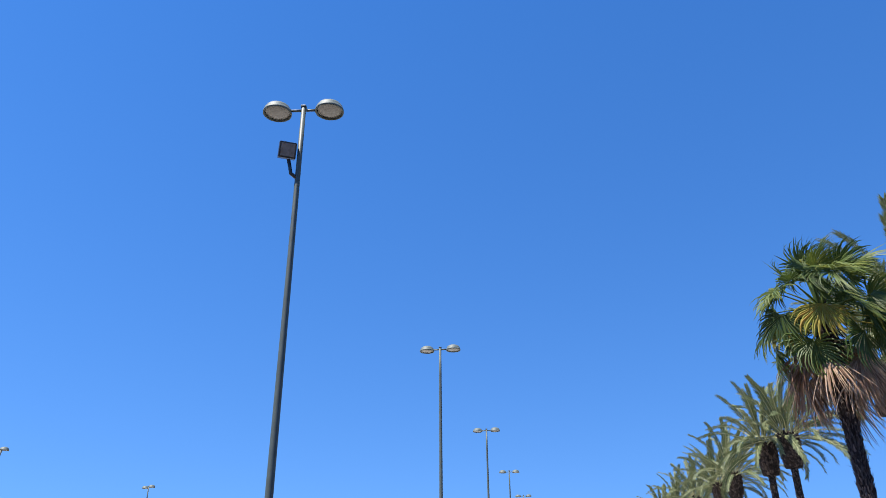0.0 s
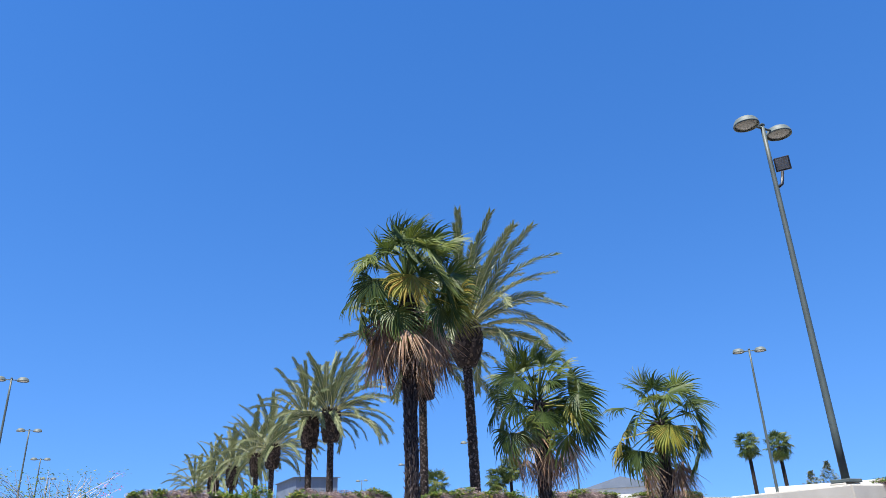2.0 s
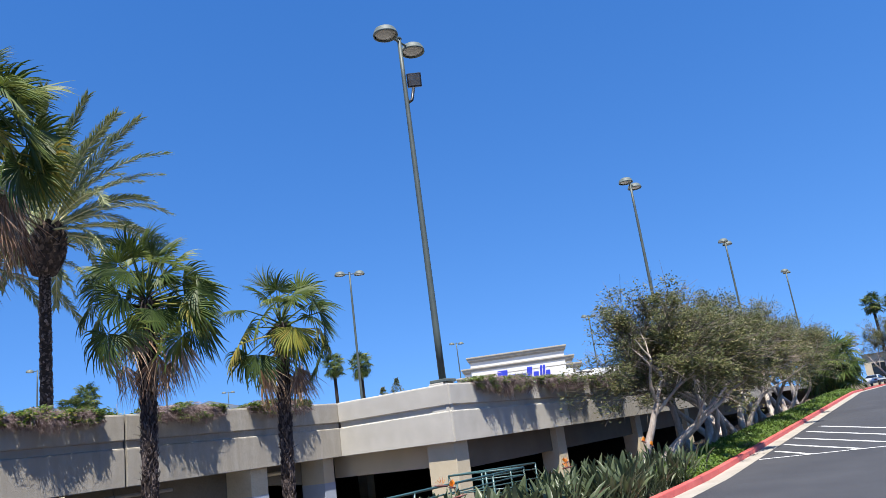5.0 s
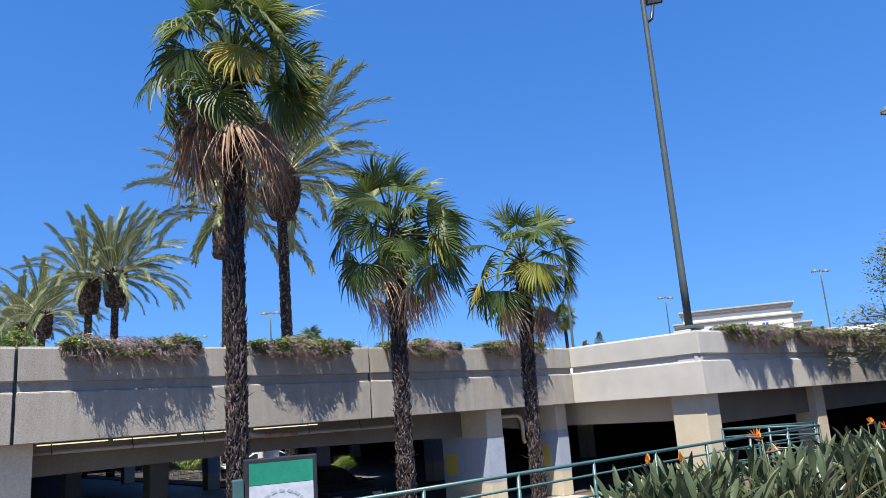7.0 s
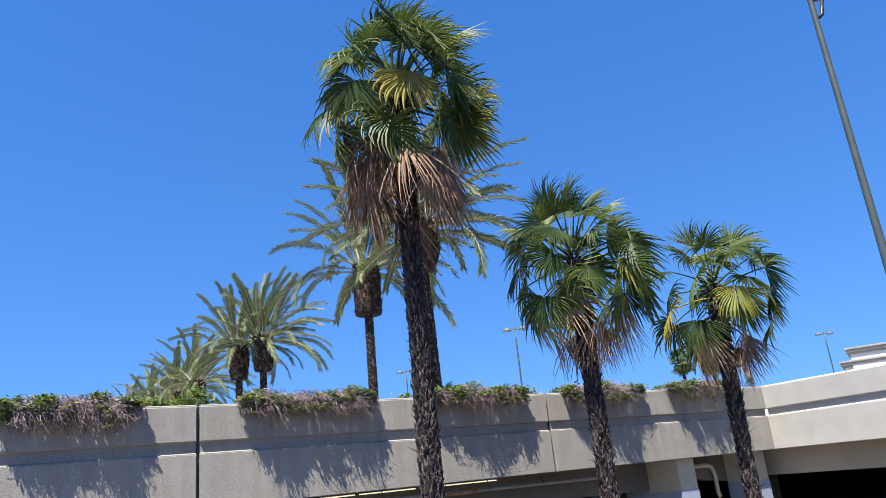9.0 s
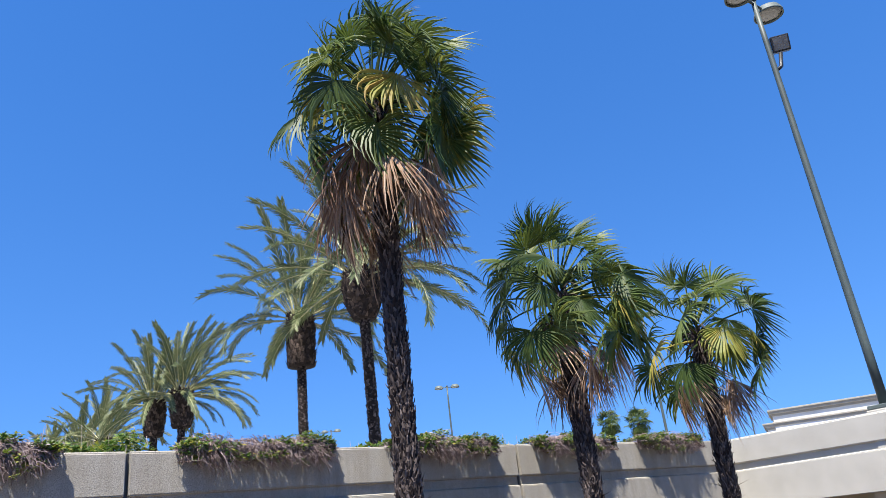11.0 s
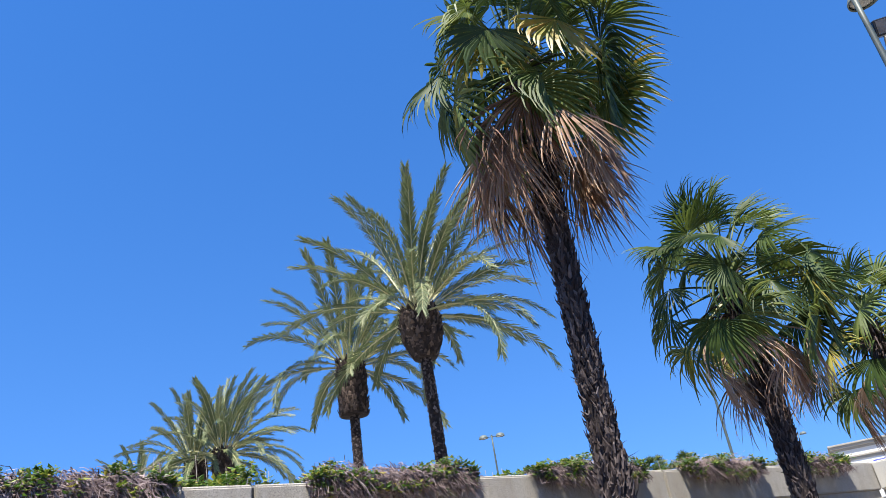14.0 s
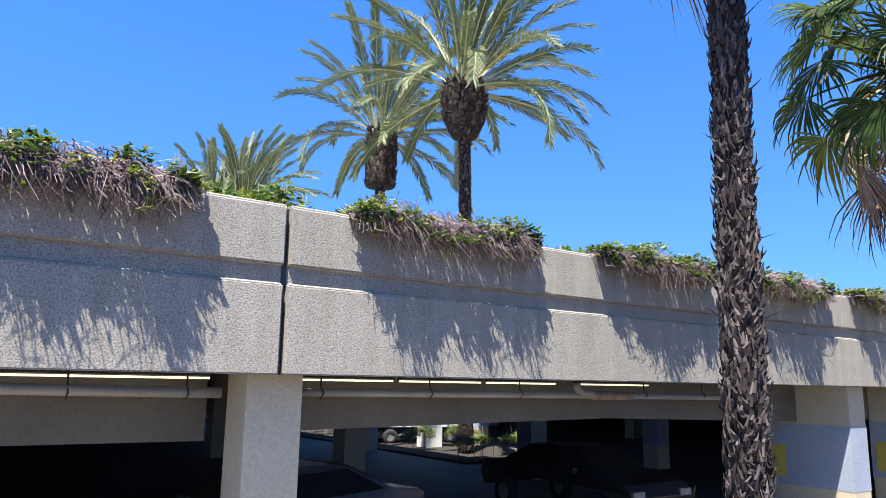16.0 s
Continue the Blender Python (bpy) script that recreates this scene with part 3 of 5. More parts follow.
def fan_leaf(rng, start, d, petiole, radius, segments, spread, roll, tilt, droop, wind, material, name, split_at=0.5, ragged=0.1):
    """One fan leaf grown from a start: an arching stalk, pleated ribs held in a fan, then loose tips that hang and blow."""
    pts, e = [Vector(start)], Vector(d)
    for k in range(4):
        pts.append(pts[-1] + e * petiole / 4)
        e = (e + Vector((0, 0, -0.07)) + WIND * wind * 0.05).normalized()
    v, f = tube_data(pts, [0.028, 0.022, 0.017, 0.014, 0.012], 4, False)
    hub = pts[-1]
    side = Vector((0, 0, 1)).cross(e)
    side = side.normalized() if side.length > 0.05 else Vector((1, 0, 0))
    side = Matrix.Rotation(roll, 3, e) @ side
    e = Matrix.Rotation(tilt, 3, side) @ e
    n = e.cross(side)
    da = radians(spread) / segments
    pull = Vector((0, 0, -1)) * droop + WIND * wind
    for i in range(segments):
        a = radians(spread) * (2 * (i + 0.5) / segments - 1)
        r = radius * (0.72 + 0.28 * math.cos(a * 0.8)) * (1 + rng.uniform(-ragged, ragged))
        q_dir = (e * math.cos(a) + side * math.sin(a) + n * (0.10 - 0.20 * abs(math.sin(a)) + rng.uniform(-0.04, 0.04))).normalized()
        split = split_at * rng.uniform(0.82, 1.15)
        qs = (0.03, 0.3 * split + 0.05, split, split + 0.4 * (1 - split), split + 0.75 * (1 - split), 1.0)
        loose = pull * rng.uniform(0.6, 1.5) + Vector((rng.uniform(-1, 1), rng.uniform(-1, 1), rng.uniform(-1, 1))) * 0.16
        p, last, b = Vector(hub), 0.0, len(v)
        for k, q in enumerate(qs):
            p = p + q_dir * (q - last) * r
            wide = math.tan(da) * r * min(q, split) * (1.0, 1.0, 1.0, 0.62, 0.34, 0.0)[k]
            if k == 5:
                v.append(Vector(p))
            else:
                w = n.cross(q_dir).normalized() * wide
                lift = n * wide * 0.45
                v += [p - w - lift, p + lift, p + w - lift]
            bend = (0.0, 0.10, 0.55, 0.9, 1.1, 0.0)[k]
            q_dir = (q_dir + loose * bend).normalized()
            last = q
        for k in (0, 3, 6, 9):
            f += [(b + k, b + k + 3, b + k + 4, b + k + 1), (b + k + 1, b + k + 4, b + k + 5, b + k + 2)]
        f += [(b + 12, b + 15, b + 13), (b + 13, b + 15, b + 14)]
    return raw_mesh(name, v, f, material)


def feather_mesh(rng, length, pairs, leaflet, bend, name):
    """A feather frond along +x, arching down, with ranks of narrow leaflets that sweep forward in a plume."""
    pts = [Vector((0, 0, 0))]
    n = 14
    turn = rng.uniform(-0.35, 0.35)
    for i in range(n):
        q = (i + 1) / n
        ang = -radians(bend) * q ** 1.9
        yaw = turn * q * q
        pts.append(pts[-1] + Vector((math.cos(ang) * math.cos(yaw), math.cos(ang) * math.sin(yaw), math.sin(ang))) * length / n)
    v, f = tube_data(pts, [0.05 * (1 - 0.88 * i / n) for i in range(n + 1)], 4, False)
    stalk_faces = len(f)
    for k in range(pairs):
        t = 0.16 + 0.84 * k / (pairs - 1)
        q = min(t * n, n - 1e-4)
        i = int(q)
        p = pts[i].lerp(pts[i + 1], q - i)
        d = (pts[i + 1] - pts[i]).normalized()
        across = Vector((0, 0, 1)).cross(d).normalized()
        up = d.cross(across)
        size = leaflet * min(1.0, 0.45 + 1.6 * (t - 0.16)) * (1.0 if t < 0.6 else 1.0 - 0.9 * (t - 0.6))
        for s in (-1, 1):
            o = (d * (0.95 + 0.5 * t + rng.uniform(-0.15, 0.2)) + across * s * rng.uniform(0.5, 0.95) + up * rng.uniform(-0.3, 0.6)).normalized()
            w = d.cross(o).cross(o).normalized() * 0.021
            mid = p + o * size * 0.5
            tip = p + o * size * rng.uniform(0.85, 1.12) + Vector((0, 0, -0.14 * size))
            b = len(v)
            v += [p - w * 0.5, p + w * 0.5, mid + w, mid - w, tip]
            f += [(b, b + 1, b + 2, b + 3), (b + 3, b + 2, b + 4)]
    me = raw_mesh(name, v, f, M_FEATHER)
    me.materials.append(M_RACHIS)
    me.polygons.foreach_set("material_index", [1 if i < stalk_faces else 0 for i in range(len(f))])
    return me


def boots_mesh(rng, path, radius_at, count, size, out, name, material, slim=0.36, blunt=0.12):
    """Old leaf bases that stud a trunk: curved tapering wedges pointing up and out."""
    v, f = [], []
    for k in range(count):
        t = (k + rng.uniform(0, 1)) / count
        p, r = path(t), radius_at(t)
        a = k * 2.399963 + rng.uniform(-0.9, 0.9)
        o = Vector((math.cos(a), math.sin(a), 0))
        s = Vector((-math.sin(a), math.cos(a), 0))
        h = size * rng.uniform(0.5, 1.4)
        w = size * slim * rng.uniform(0.6, 1.3)
        e = out * (0.15 + 2.4 * rng.random() ** 3)
        base = p + o * (r * 0.93)
        tip = base + o * e + Vector((0, 0, h)) + s * rng.uniform(-0.3, 0.3) * size
        mid = base + o * (e * 0.4 + 0.022) + Vector((0, 0, h * 0.5)) + s * rng.uniform(-0.1, 0.1) * size
        b = len(v)
        v += [base - s * w - o * 0.02, base + o * 0.025, base + s * w - o * 0.02, mid - s * w * 0.7, mid + o * 0.015, mid + s * w * 0.7, tip - s * w * blunt, tip + s * w * blunt]
        f += [(b, b + 1, b + 4, b + 3), (b + 1, b + 2, b + 5, b + 4), (b + 3, b + 4, b + 6), (b + 4, b + 5, b + 7), (b + 4, b + 7, b + 6)]
    return raw_mesh(name, v, f, material)


def fan_palm(x, y, base, core, top_lean, seed, reach, live, dead, skirt, label, yellow_at=(), girth=0.145, wind=0.3):
    """base, core: heights of the trunk's foot and of the crown's heart."""
    rng = random.Random(seed)
    palm = empty("fan_palm", pose(x, y, base))
    h = core - base
    lean = Vector(top_lean)

    def path(t):
        return Vector((lean.x * t * t, lean.y * t * t, h * t))

    def rad(t):
        return girth * (1.0 - 0.12 * t + 0.07 * math.sin(11 * t + seed))

    n = 18
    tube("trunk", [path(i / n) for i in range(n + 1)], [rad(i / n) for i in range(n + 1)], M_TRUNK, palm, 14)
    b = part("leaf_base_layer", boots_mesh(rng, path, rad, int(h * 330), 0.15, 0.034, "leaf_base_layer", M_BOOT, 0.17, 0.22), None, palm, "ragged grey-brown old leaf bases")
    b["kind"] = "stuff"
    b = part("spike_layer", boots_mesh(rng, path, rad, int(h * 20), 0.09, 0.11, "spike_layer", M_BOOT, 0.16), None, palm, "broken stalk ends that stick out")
    b["kind"] = "stuff"
    heart = path(1.0)

    def leaf(name, az, el, z, size, mat, fan, roll, tilt, droop, blow, stalk, split=0.46, ragged=0.12, label="", blade=0.76):
        d = Vector((math.cos(az) * math.cos(el), math.sin(az) * math.cos(el), math.sin(el)))
        p = path(min(1.0, (heart.z + z) / h)) + Vector((math.cos(az), math.sin(az), 0)) * 0.06 + Vector((0, 0, max(0.0, z)))
        me = fan_leaf(rng, p, (d + WIND * blow * 0.25).normalized(), stalk * size, blade * size, 26, fan, roll, tilt, droop, blow, mat, name, split, ragged)
        part(name, me, None, palm, label)

    for i in range(live):
        t = (i + 0.5) / live
        el = radians(84 - 116 * t ** 0.95) + rng.uniform(-0.3, 0.3)
        az = i * 2.399963 + rng.uniform(-0.35, 0.35)
        old = t > 0.8 and rng.random() < 0.3
        leaf("fan_leaf", az, el, 0.35 - 0.6 * t, reach * rng.uniform(0.88, 1.12) * (0.85 + 0.2 * min(1, 2 * t)), M_FANYELLOW if old else M_FAN,
             rng.uniform(84, 122) * (0.5 if t < 0.1 else 1.0), rng.uniform(-1.2, 1.2), radians(12 + 50 * t) + rng.uniform(-0.45, 0.45), 0.2 + 0.42 * t, wind * rng.uniform(0.3, 1.8), 0.78 + 0.22 * t)
    for az in yellow_at:
        leaf("fan_leaf", radians(az), radians(2), -0.1, reach * 1.05, M_FANYELLOW, 88, rng.uniform(-0.3, 0.3), radians(62), 0.5, wind * 0.5, 0.85, 0.62, 0.1, "yellowing fan leaf")
    for i in range(dead):
        az = i * 2.399963 + rng.uniform(-0.4, 0.4)
        z = -skirt[0] - (skirt[1] - skirt[0]) * (i + 0.5) / dead
        leaf("dead_leaf", az, radians(rng.uniform(-40, 8)), z, reach * rng.uniform(0.9, 1.2), M_DEAD, rng.uniform(26, 58), rng.uniform(-0.6, 0.6), radians(rng.uniform(48, 78)), 0.42, wind * 0.4, 0.62, 0.42, 0.22, "", 0.9)
    # a thatch of dry stalks round the heart
    v, f = [], []
    for i in range(70):
        a, e = rng.uniform(0, 6.28), radians(rng.uniform(-65, 30))
        d = Vector((math.cos(a) * math.cos(e), math.sin(a) * math.cos(e), math.sin(e)))
        s = heart + Vector((0, 0, rng.uniform(-skirt[1], 0.1)))
        q = s + d * rng.uniform(0.25, 0.65) * reach
        vv, ff = tube_data([s, s.lerp(q, 0.6) + Vector((0, 0, 0.05)), q + Vector((0, 0, -0.12))], [0.022, 0.015, 0.006], 3, False)
        f += [tuple(k + len(v) for k in face) for face in ff]
        v += vv
    th = part("stalk_thatch", raw_mesh("stalk_thatch", v, f, M_BOOT), None, palm, "dry brown stalks in the crown")
    th["kind"] = "stuff"
    tagged(palm, label, "palm tree", "fan palms")


def date_palm(x, y, base, neck, heart_z, seed, count, reach, pine_r, label, lean=0.0, bulge=(0.8, 1.0, 1.05, 0.95)):
    """neck, heart_z: heights of the foot and top of the shaggy crown base; bulge: its width from foot to top."""
    rng = random.Random(seed)
    palm = empty("date_palm", pose(x, y, base))
    h, hn = heart_z - base, neck - base

    def path(t):
        return Vector((lean * t, 0.0, h * t))

    n = 40
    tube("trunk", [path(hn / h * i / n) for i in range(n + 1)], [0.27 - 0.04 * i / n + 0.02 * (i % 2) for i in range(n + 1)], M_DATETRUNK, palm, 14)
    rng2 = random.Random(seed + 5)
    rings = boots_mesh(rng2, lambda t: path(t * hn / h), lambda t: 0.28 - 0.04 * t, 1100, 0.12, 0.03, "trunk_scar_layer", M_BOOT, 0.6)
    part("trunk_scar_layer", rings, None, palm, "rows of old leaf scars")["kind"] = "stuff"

    def core_path(t):
        return path((hn - 0.1 + (h - hn + 0.1) * t) / h)

    def core_r(t):
        q = min(t, 0.999) * 3
        k = int(q)
        return pine_r * (bulge[k] + (bulge[k + 1] - bulge[k]) * (q - k))

    k = 10
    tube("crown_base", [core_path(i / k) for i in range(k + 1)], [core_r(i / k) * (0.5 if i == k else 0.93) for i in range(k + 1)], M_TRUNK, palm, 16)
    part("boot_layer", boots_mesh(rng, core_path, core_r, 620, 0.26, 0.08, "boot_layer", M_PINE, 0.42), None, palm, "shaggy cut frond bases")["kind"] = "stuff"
    for i in range(count):
        t = (i + 0.5) / count
        el = radians(86 - 92 * t ** 1.1) + rng.uniform(-0.1, 0.1)
        az = i * 2.399963 + rng.uniform(-0.25, 0.25)
        p = path(1.0) + Vector((math.cos(az) * 0.45 * pine_r, math.sin(az) * 0.45 * pine_r, 0.1 - 0.4 * t))
        m = frond_pose(p, az, el, 0.24, rng.uniform(-0.5, 0.5))
        part("frond", FEATHERS[min(5, int(t * 4.5 + rng.uniform(0, 1.6)))], None, palm, m=m @ Matrix.Scale(reach * rng.uniform(0.86, 1.08), 4))
    tagged(palm, label, "palm tree", "date palms")


def distant_palm(x, y, base, top, size, seed, label):
    """A slim fan palm far off."""
    rng = random.Random(seed)
    palm = empty("distant_palm", pose(x, y, base))
    h = top - base
    tube("trunk", [(0, 0, 0), (0.1, 0, h * 0.5), (0, 0, h)], [0.32, 0.26, 0.22], M_DATETRUNK, palm, 8)
    for i in range(34):
        t = (i + 0.5) / 34
        m = frond_pose(Vector((0, 0, h + 0.3 - 0.9 * t)), i * 2.4, radians(80 - 125 * t), 0.08, rng.uniform(-0.5, 0.5))
        part("fan_leaf", rng.choice(FANS), None, palm, m=m @ Matrix.Scale(size, 4))
    for i in range(10):
        m = frond_pose(Vector((0, 0, h - 0.6)), i * 2.4, radians(-20), 0.0, 0)
        part("dead_leaf", rng.choice(FANS_DEAD), None, palm, m=m @ Matrix.Scale(size * 0.8, 4))
    tagged(palm, label, "palm tree", "distant palms")


# ---------------- planting ----------------


def leaf_quads(rng, centres, size, v, f, up=0.6, long=1.6):
    for c in centres:
        a = rng.uniform(0, 6.28)
        d = Vector((math.cos(a), math.sin(a), rng.uniform(-0.6, up))).normalized()
        s = d.cross(Vector((rng.uniform(-0.5, 0.5), rng.uniform(-0.5, 0.5), 1))).normalized()
        k = size * rng.uniform(0.6, 1.3)
        b = len(v)
        n = d.cross(s) * k * 0.12
        v += [c, c + d * k * long * 0.5 + s * k * 0.42 + n, c + d * k * long - n, c + d * k * long * 0.5 - s * k * 0.42 + n]
        f.append((b, b + 1, b + 2, b + 3))


def hanging_vine(x0, x1, y, seed, hang, green=0.5, rise=0.2):
    """A trailing plant that spills over the parapet: a tangle of dry strands, with clumps of leaves on top, at the ends and between."""
    rng = random.Random(seed)
    width = x1 - x0
    plant = empty("trailing_plant", pose(x0, y, TOP))

    def fullness(x):
        return min(1.0, 0.45 + min(x, width - x) * 1.3) * (0.85 + 0.45 * noise.noise(Vector(((x0 + x) * 1.5, seed, 0.0))))

    v, f = [], []
    for i in range(int(width * 680)):
        x = rng.uniform(0, width)
        full = fullness(x)
        a = rng.random()
        # start on the rounded heap, from behind the top edge to its front
        p = Vector((x, 0.32 - 0.62 * a, rise * full * (1 - a * a) * rng.uniform(0.5, 1.3) - 0.2 * hang * a * full * rng.random()))
        d = Vector((rng.uniform(-1, 1), rng.uniform(-0.9, 0.1), rng.uniform(-0.5, 0.35)))
        length = hang * full * rng.uniform(0.5, 1.2)
        low = -hang * full * rng.uniform(0.55, 1.08)
        w = rng.uniform(0.003, 0.0075)
        b, steps = len(v), 7
        for k in range(steps + 1):
            v += [p - Vector((w, 0, w * 0.6)), p + Vector((w, w * 0.6, w * 0.6))]
            d = (d.normalized() * 0.8 + Vector((rng.uniform(-1.0, 1.0), rng.uniform(-0.6, 0.4), rng.uniform(-0.85, 0.45)))).normalized()
            p = p + d * length / steps
            p.y = max(min(p.y, 0.4 if p.z > 0 else -0.04), -0.38 * full)
            p.z = min(max(p.z, low), rise * full * 1.25)
        for k in range(steps):
            f.append((b + 2 * k, b + 2 * k + 1, b + 2 * k + 3, b + 2 * k + 2))
    part("dry_strand_layer", raw_mesh("dry_strand_layer", v, f, M_TWIG), None, plant, "tangled dry purple-brown strands")["kind"] = "stuff"
    # long thin runners that hang clear of the wall
    v, f = [], []
    for i in range(int(width * 95)):
        x = rng.uniform(0, width)
        full = fullness(x)
        o = -rng.uniform(0.2, 0.55) * full
        pts = [Vector((x, o * 0.6, 0.02)), Vector((x + rng.uniform(-0.08, 0.12), o, -0.45 * hang)), Vector((x + rng.uniform(-0.1, 0.2), o + rng.uniform(-0.05, 0.05), -hang * full * rng.uniform(0.7, 1.1)))]
        vv, ff = tube_data(pts, [0.005, 0.004, 0.003], 3, False)
        f += [tuple(k + len(v) for k in face) for face in ff]
        v += vv
    part("runner_layer", raw_mesh("runner_layer", v, f, M_TWIG), None, plant, "thin hanging runners")["kind"] = "stuff"
    v, f, c = [], [], []
    for i in range(int(width * 2500 * green)):
        x = rng.uniform(0, width)
        full = fullness(x)
        end = min(x, width - x)
        clump = noise.noise(Vector(((x0 + x) * 2.6, 7.0 + seed, 0.0)))
        if rng.random() < 0.62:
            if clump > 0.02 or end < 0.3:
                c.append(Vector((x, rng.uniform(-0.3, 0.45), rise * full * rng.uniform(0.55, 1.3))))
        else:
            low = rng.random()
            if noise.noise(Vector(((x0 + x) * 3.1, 3.0 + seed, low * 2.0))) > 0.12 or end < 0.22:
                c.append(Vector((x, -rng.uniform(0.25, 0.46) * full, 0.1 - hang * full * low * 1.0)))
    leaf_quads(rng, c, 0.055, v, f)
    part("leaf_layer", raw_mesh("leaf_layer", v, f, M_VINE), None, plant, "small bright green leaves")["kind"] = "stuff"
    tagged(plant, "half-dry trailing vine spilling over the concrete parapet", "plant", "parapet plants")


def bougainvillea(x0, x1, y, z, seed):
    """Arching bare twigs with few leaves and clusters of pink flowers."""
    rng = random.Random(seed)
    w = x1 - x0
    plant = empty("flowering_shrub", pose(x0, y, z))
    tv, tf, tips = [], [], []
    for i in range(60):
        p = Vector((w * 0.5 + rng.gauss(0, 0.35), rng.uniform(0, 0.5), 0))
        q = Vector((rng.uniform(0, w), rng.uniform(-0.2, 0.7), 1.1 + 0.75 * rng.random()))
        mid = p.lerp(q, 0.5) + Vector((0, 0, 0.25))
        vv, ff = tube_data([p, mid, q], [0.014, 0.009, 0.004], 3, False)
        tf += [tuple(k + len(tv) for k in face) for face in ff]
        tv += vv
        tips += [q, mid.lerp(q, 0.5), mid]
    part("twig_layer", raw_mesh("twig_layer", tv, tf, M_BARK), None, plant)["kind"] = "stuff"
    v, f = [], []
    leaf_quads(rng, [t + Vector((rng.gauss(0, 0.1), rng.gauss(0, 0.1), rng.gauss(0, 0.08))) for t in tips for k in range(7)], 0.045, v, f)
    part("leaf_layer", raw_mesh("leaf_layer", v, f, M_VINE), None, plant)["kind"] = "stuff"
    v, f = [], []
    leaf_quads(rng, [t + Vector((rng.gauss(0, 0.06), rng.gauss(0, 0.06), rng.gauss(0, 0.06))) for t in tips if t.x > w * 0.8 for k in range(4)], 0.05, v, f, 0.9, 1.2)
    part("blossom", raw_mesh("blossom", v, f, M_PINK), None, plant, "magenta pink flowers")["kind"] = "stuff"
    tagged(plant, "sparse twiggy shrub with magenta pink flowers", "plant", "low shrubs")


def wall_light(x0, x1, z0, z1, y):
    w = empty("wall_light", pose((x0 + x1) / 2, y, z0))
    h = (x1 - x0) / 2
    part("housing", box(-h, h, -0.12, 0.0, 0.0, z1 - z0 - 0.03, 0.012), M_HOOD, w)
    part("visor", box(-h - 0.01, h + 0.01, -0.15, 0.0, z1 - z0 - 0.035, z1 - z0, 0.006), M_GUTTER, w)
    part("lens", box(-h + 0.03, h - 0.03, -0.126, -0.12, 0.03, z1 - z0 - 0.06, 0.003), M_LENS, w, "dusty glass lens")
    tagged(w, "square grey wall light on the concrete parapet", "light")


def low_shrub(x0, x1, y, z, seed, height=0.3, label="bright green low shrub behind the parapet"):
    rng = random.Random(seed)
    w = x1 - x0
    plant = empty("low_shrub", pose(x0, y, z))
    c = []
    for i in range(int(w * 900)):
        x = rng.uniform(0, w)
        edge = min(1, 0.3 + min(x, w - x) * 2.0) * (0.75 + 0.3 * math.sin(3.3 * x + seed))
        c.append(Vector((x, rng.uniform(0, 0.7), height * edge * rng.random() ** 0.6)))
    v, f = [], []
    leaf_quads(rng, c, 0.06, v, f)
    part("leaf_layer", raw_mesh("leaf_layer", v, f, M_VINE), None, plant)["kind"] = "stuff"
    v, f = [], []
    for i in range(int(w * 10)):
        p = Vector((rng.uniform(0, w), rng.uniform(0, 0.6), -1.1))
        q = p + Vector((rng.uniform(-0.15, 0.15), 0, 1.1 + height * rng.uniform(0.5, 1.1)))
        vv, ff = tube_data([p, q], [0.008, 0.004], 3, False)
        f += [tuple(k + len(v) for k in face) for face in ff]
        v += vv
    part("stem_layer", raw_mesh("stem_layer", v, f, M_BARK), None, plant)["kind"] = "stuff"
    tagged(plant, label, "plant", "low shrubs")


def strelitzia_leaf(rng, name):
    """One stalk and a long boat-shaped leaf along +x."""
    v, f = tube_data([(0, 0, 0), (0.4, 0, 0.02), (0.72, 0, 0)], [0.013, 0.011, 0.009], 4, False)
    b = len(v)
    n = 6
    for i in range(n + 1):
        t = i / n
        w = 0.047 * math.sin(math.pi * (0.08 + 0.90 * t)) ** 0.8
        x, z = 0.7 + 0.46 * t, -0.09 * t * t
        v += [(x, -w, z + w * 0.5), (x, 0, z), (x, w, z + w * 0.5)]
    for i in range(n):
        k = b + 3 * i
        f += [(k, k + 3, k + 4, k + 1), (k + 1, k + 4, k + 5, k + 2)]
    return raw_mesh(name, v, f, M_STRELITZIA, True)


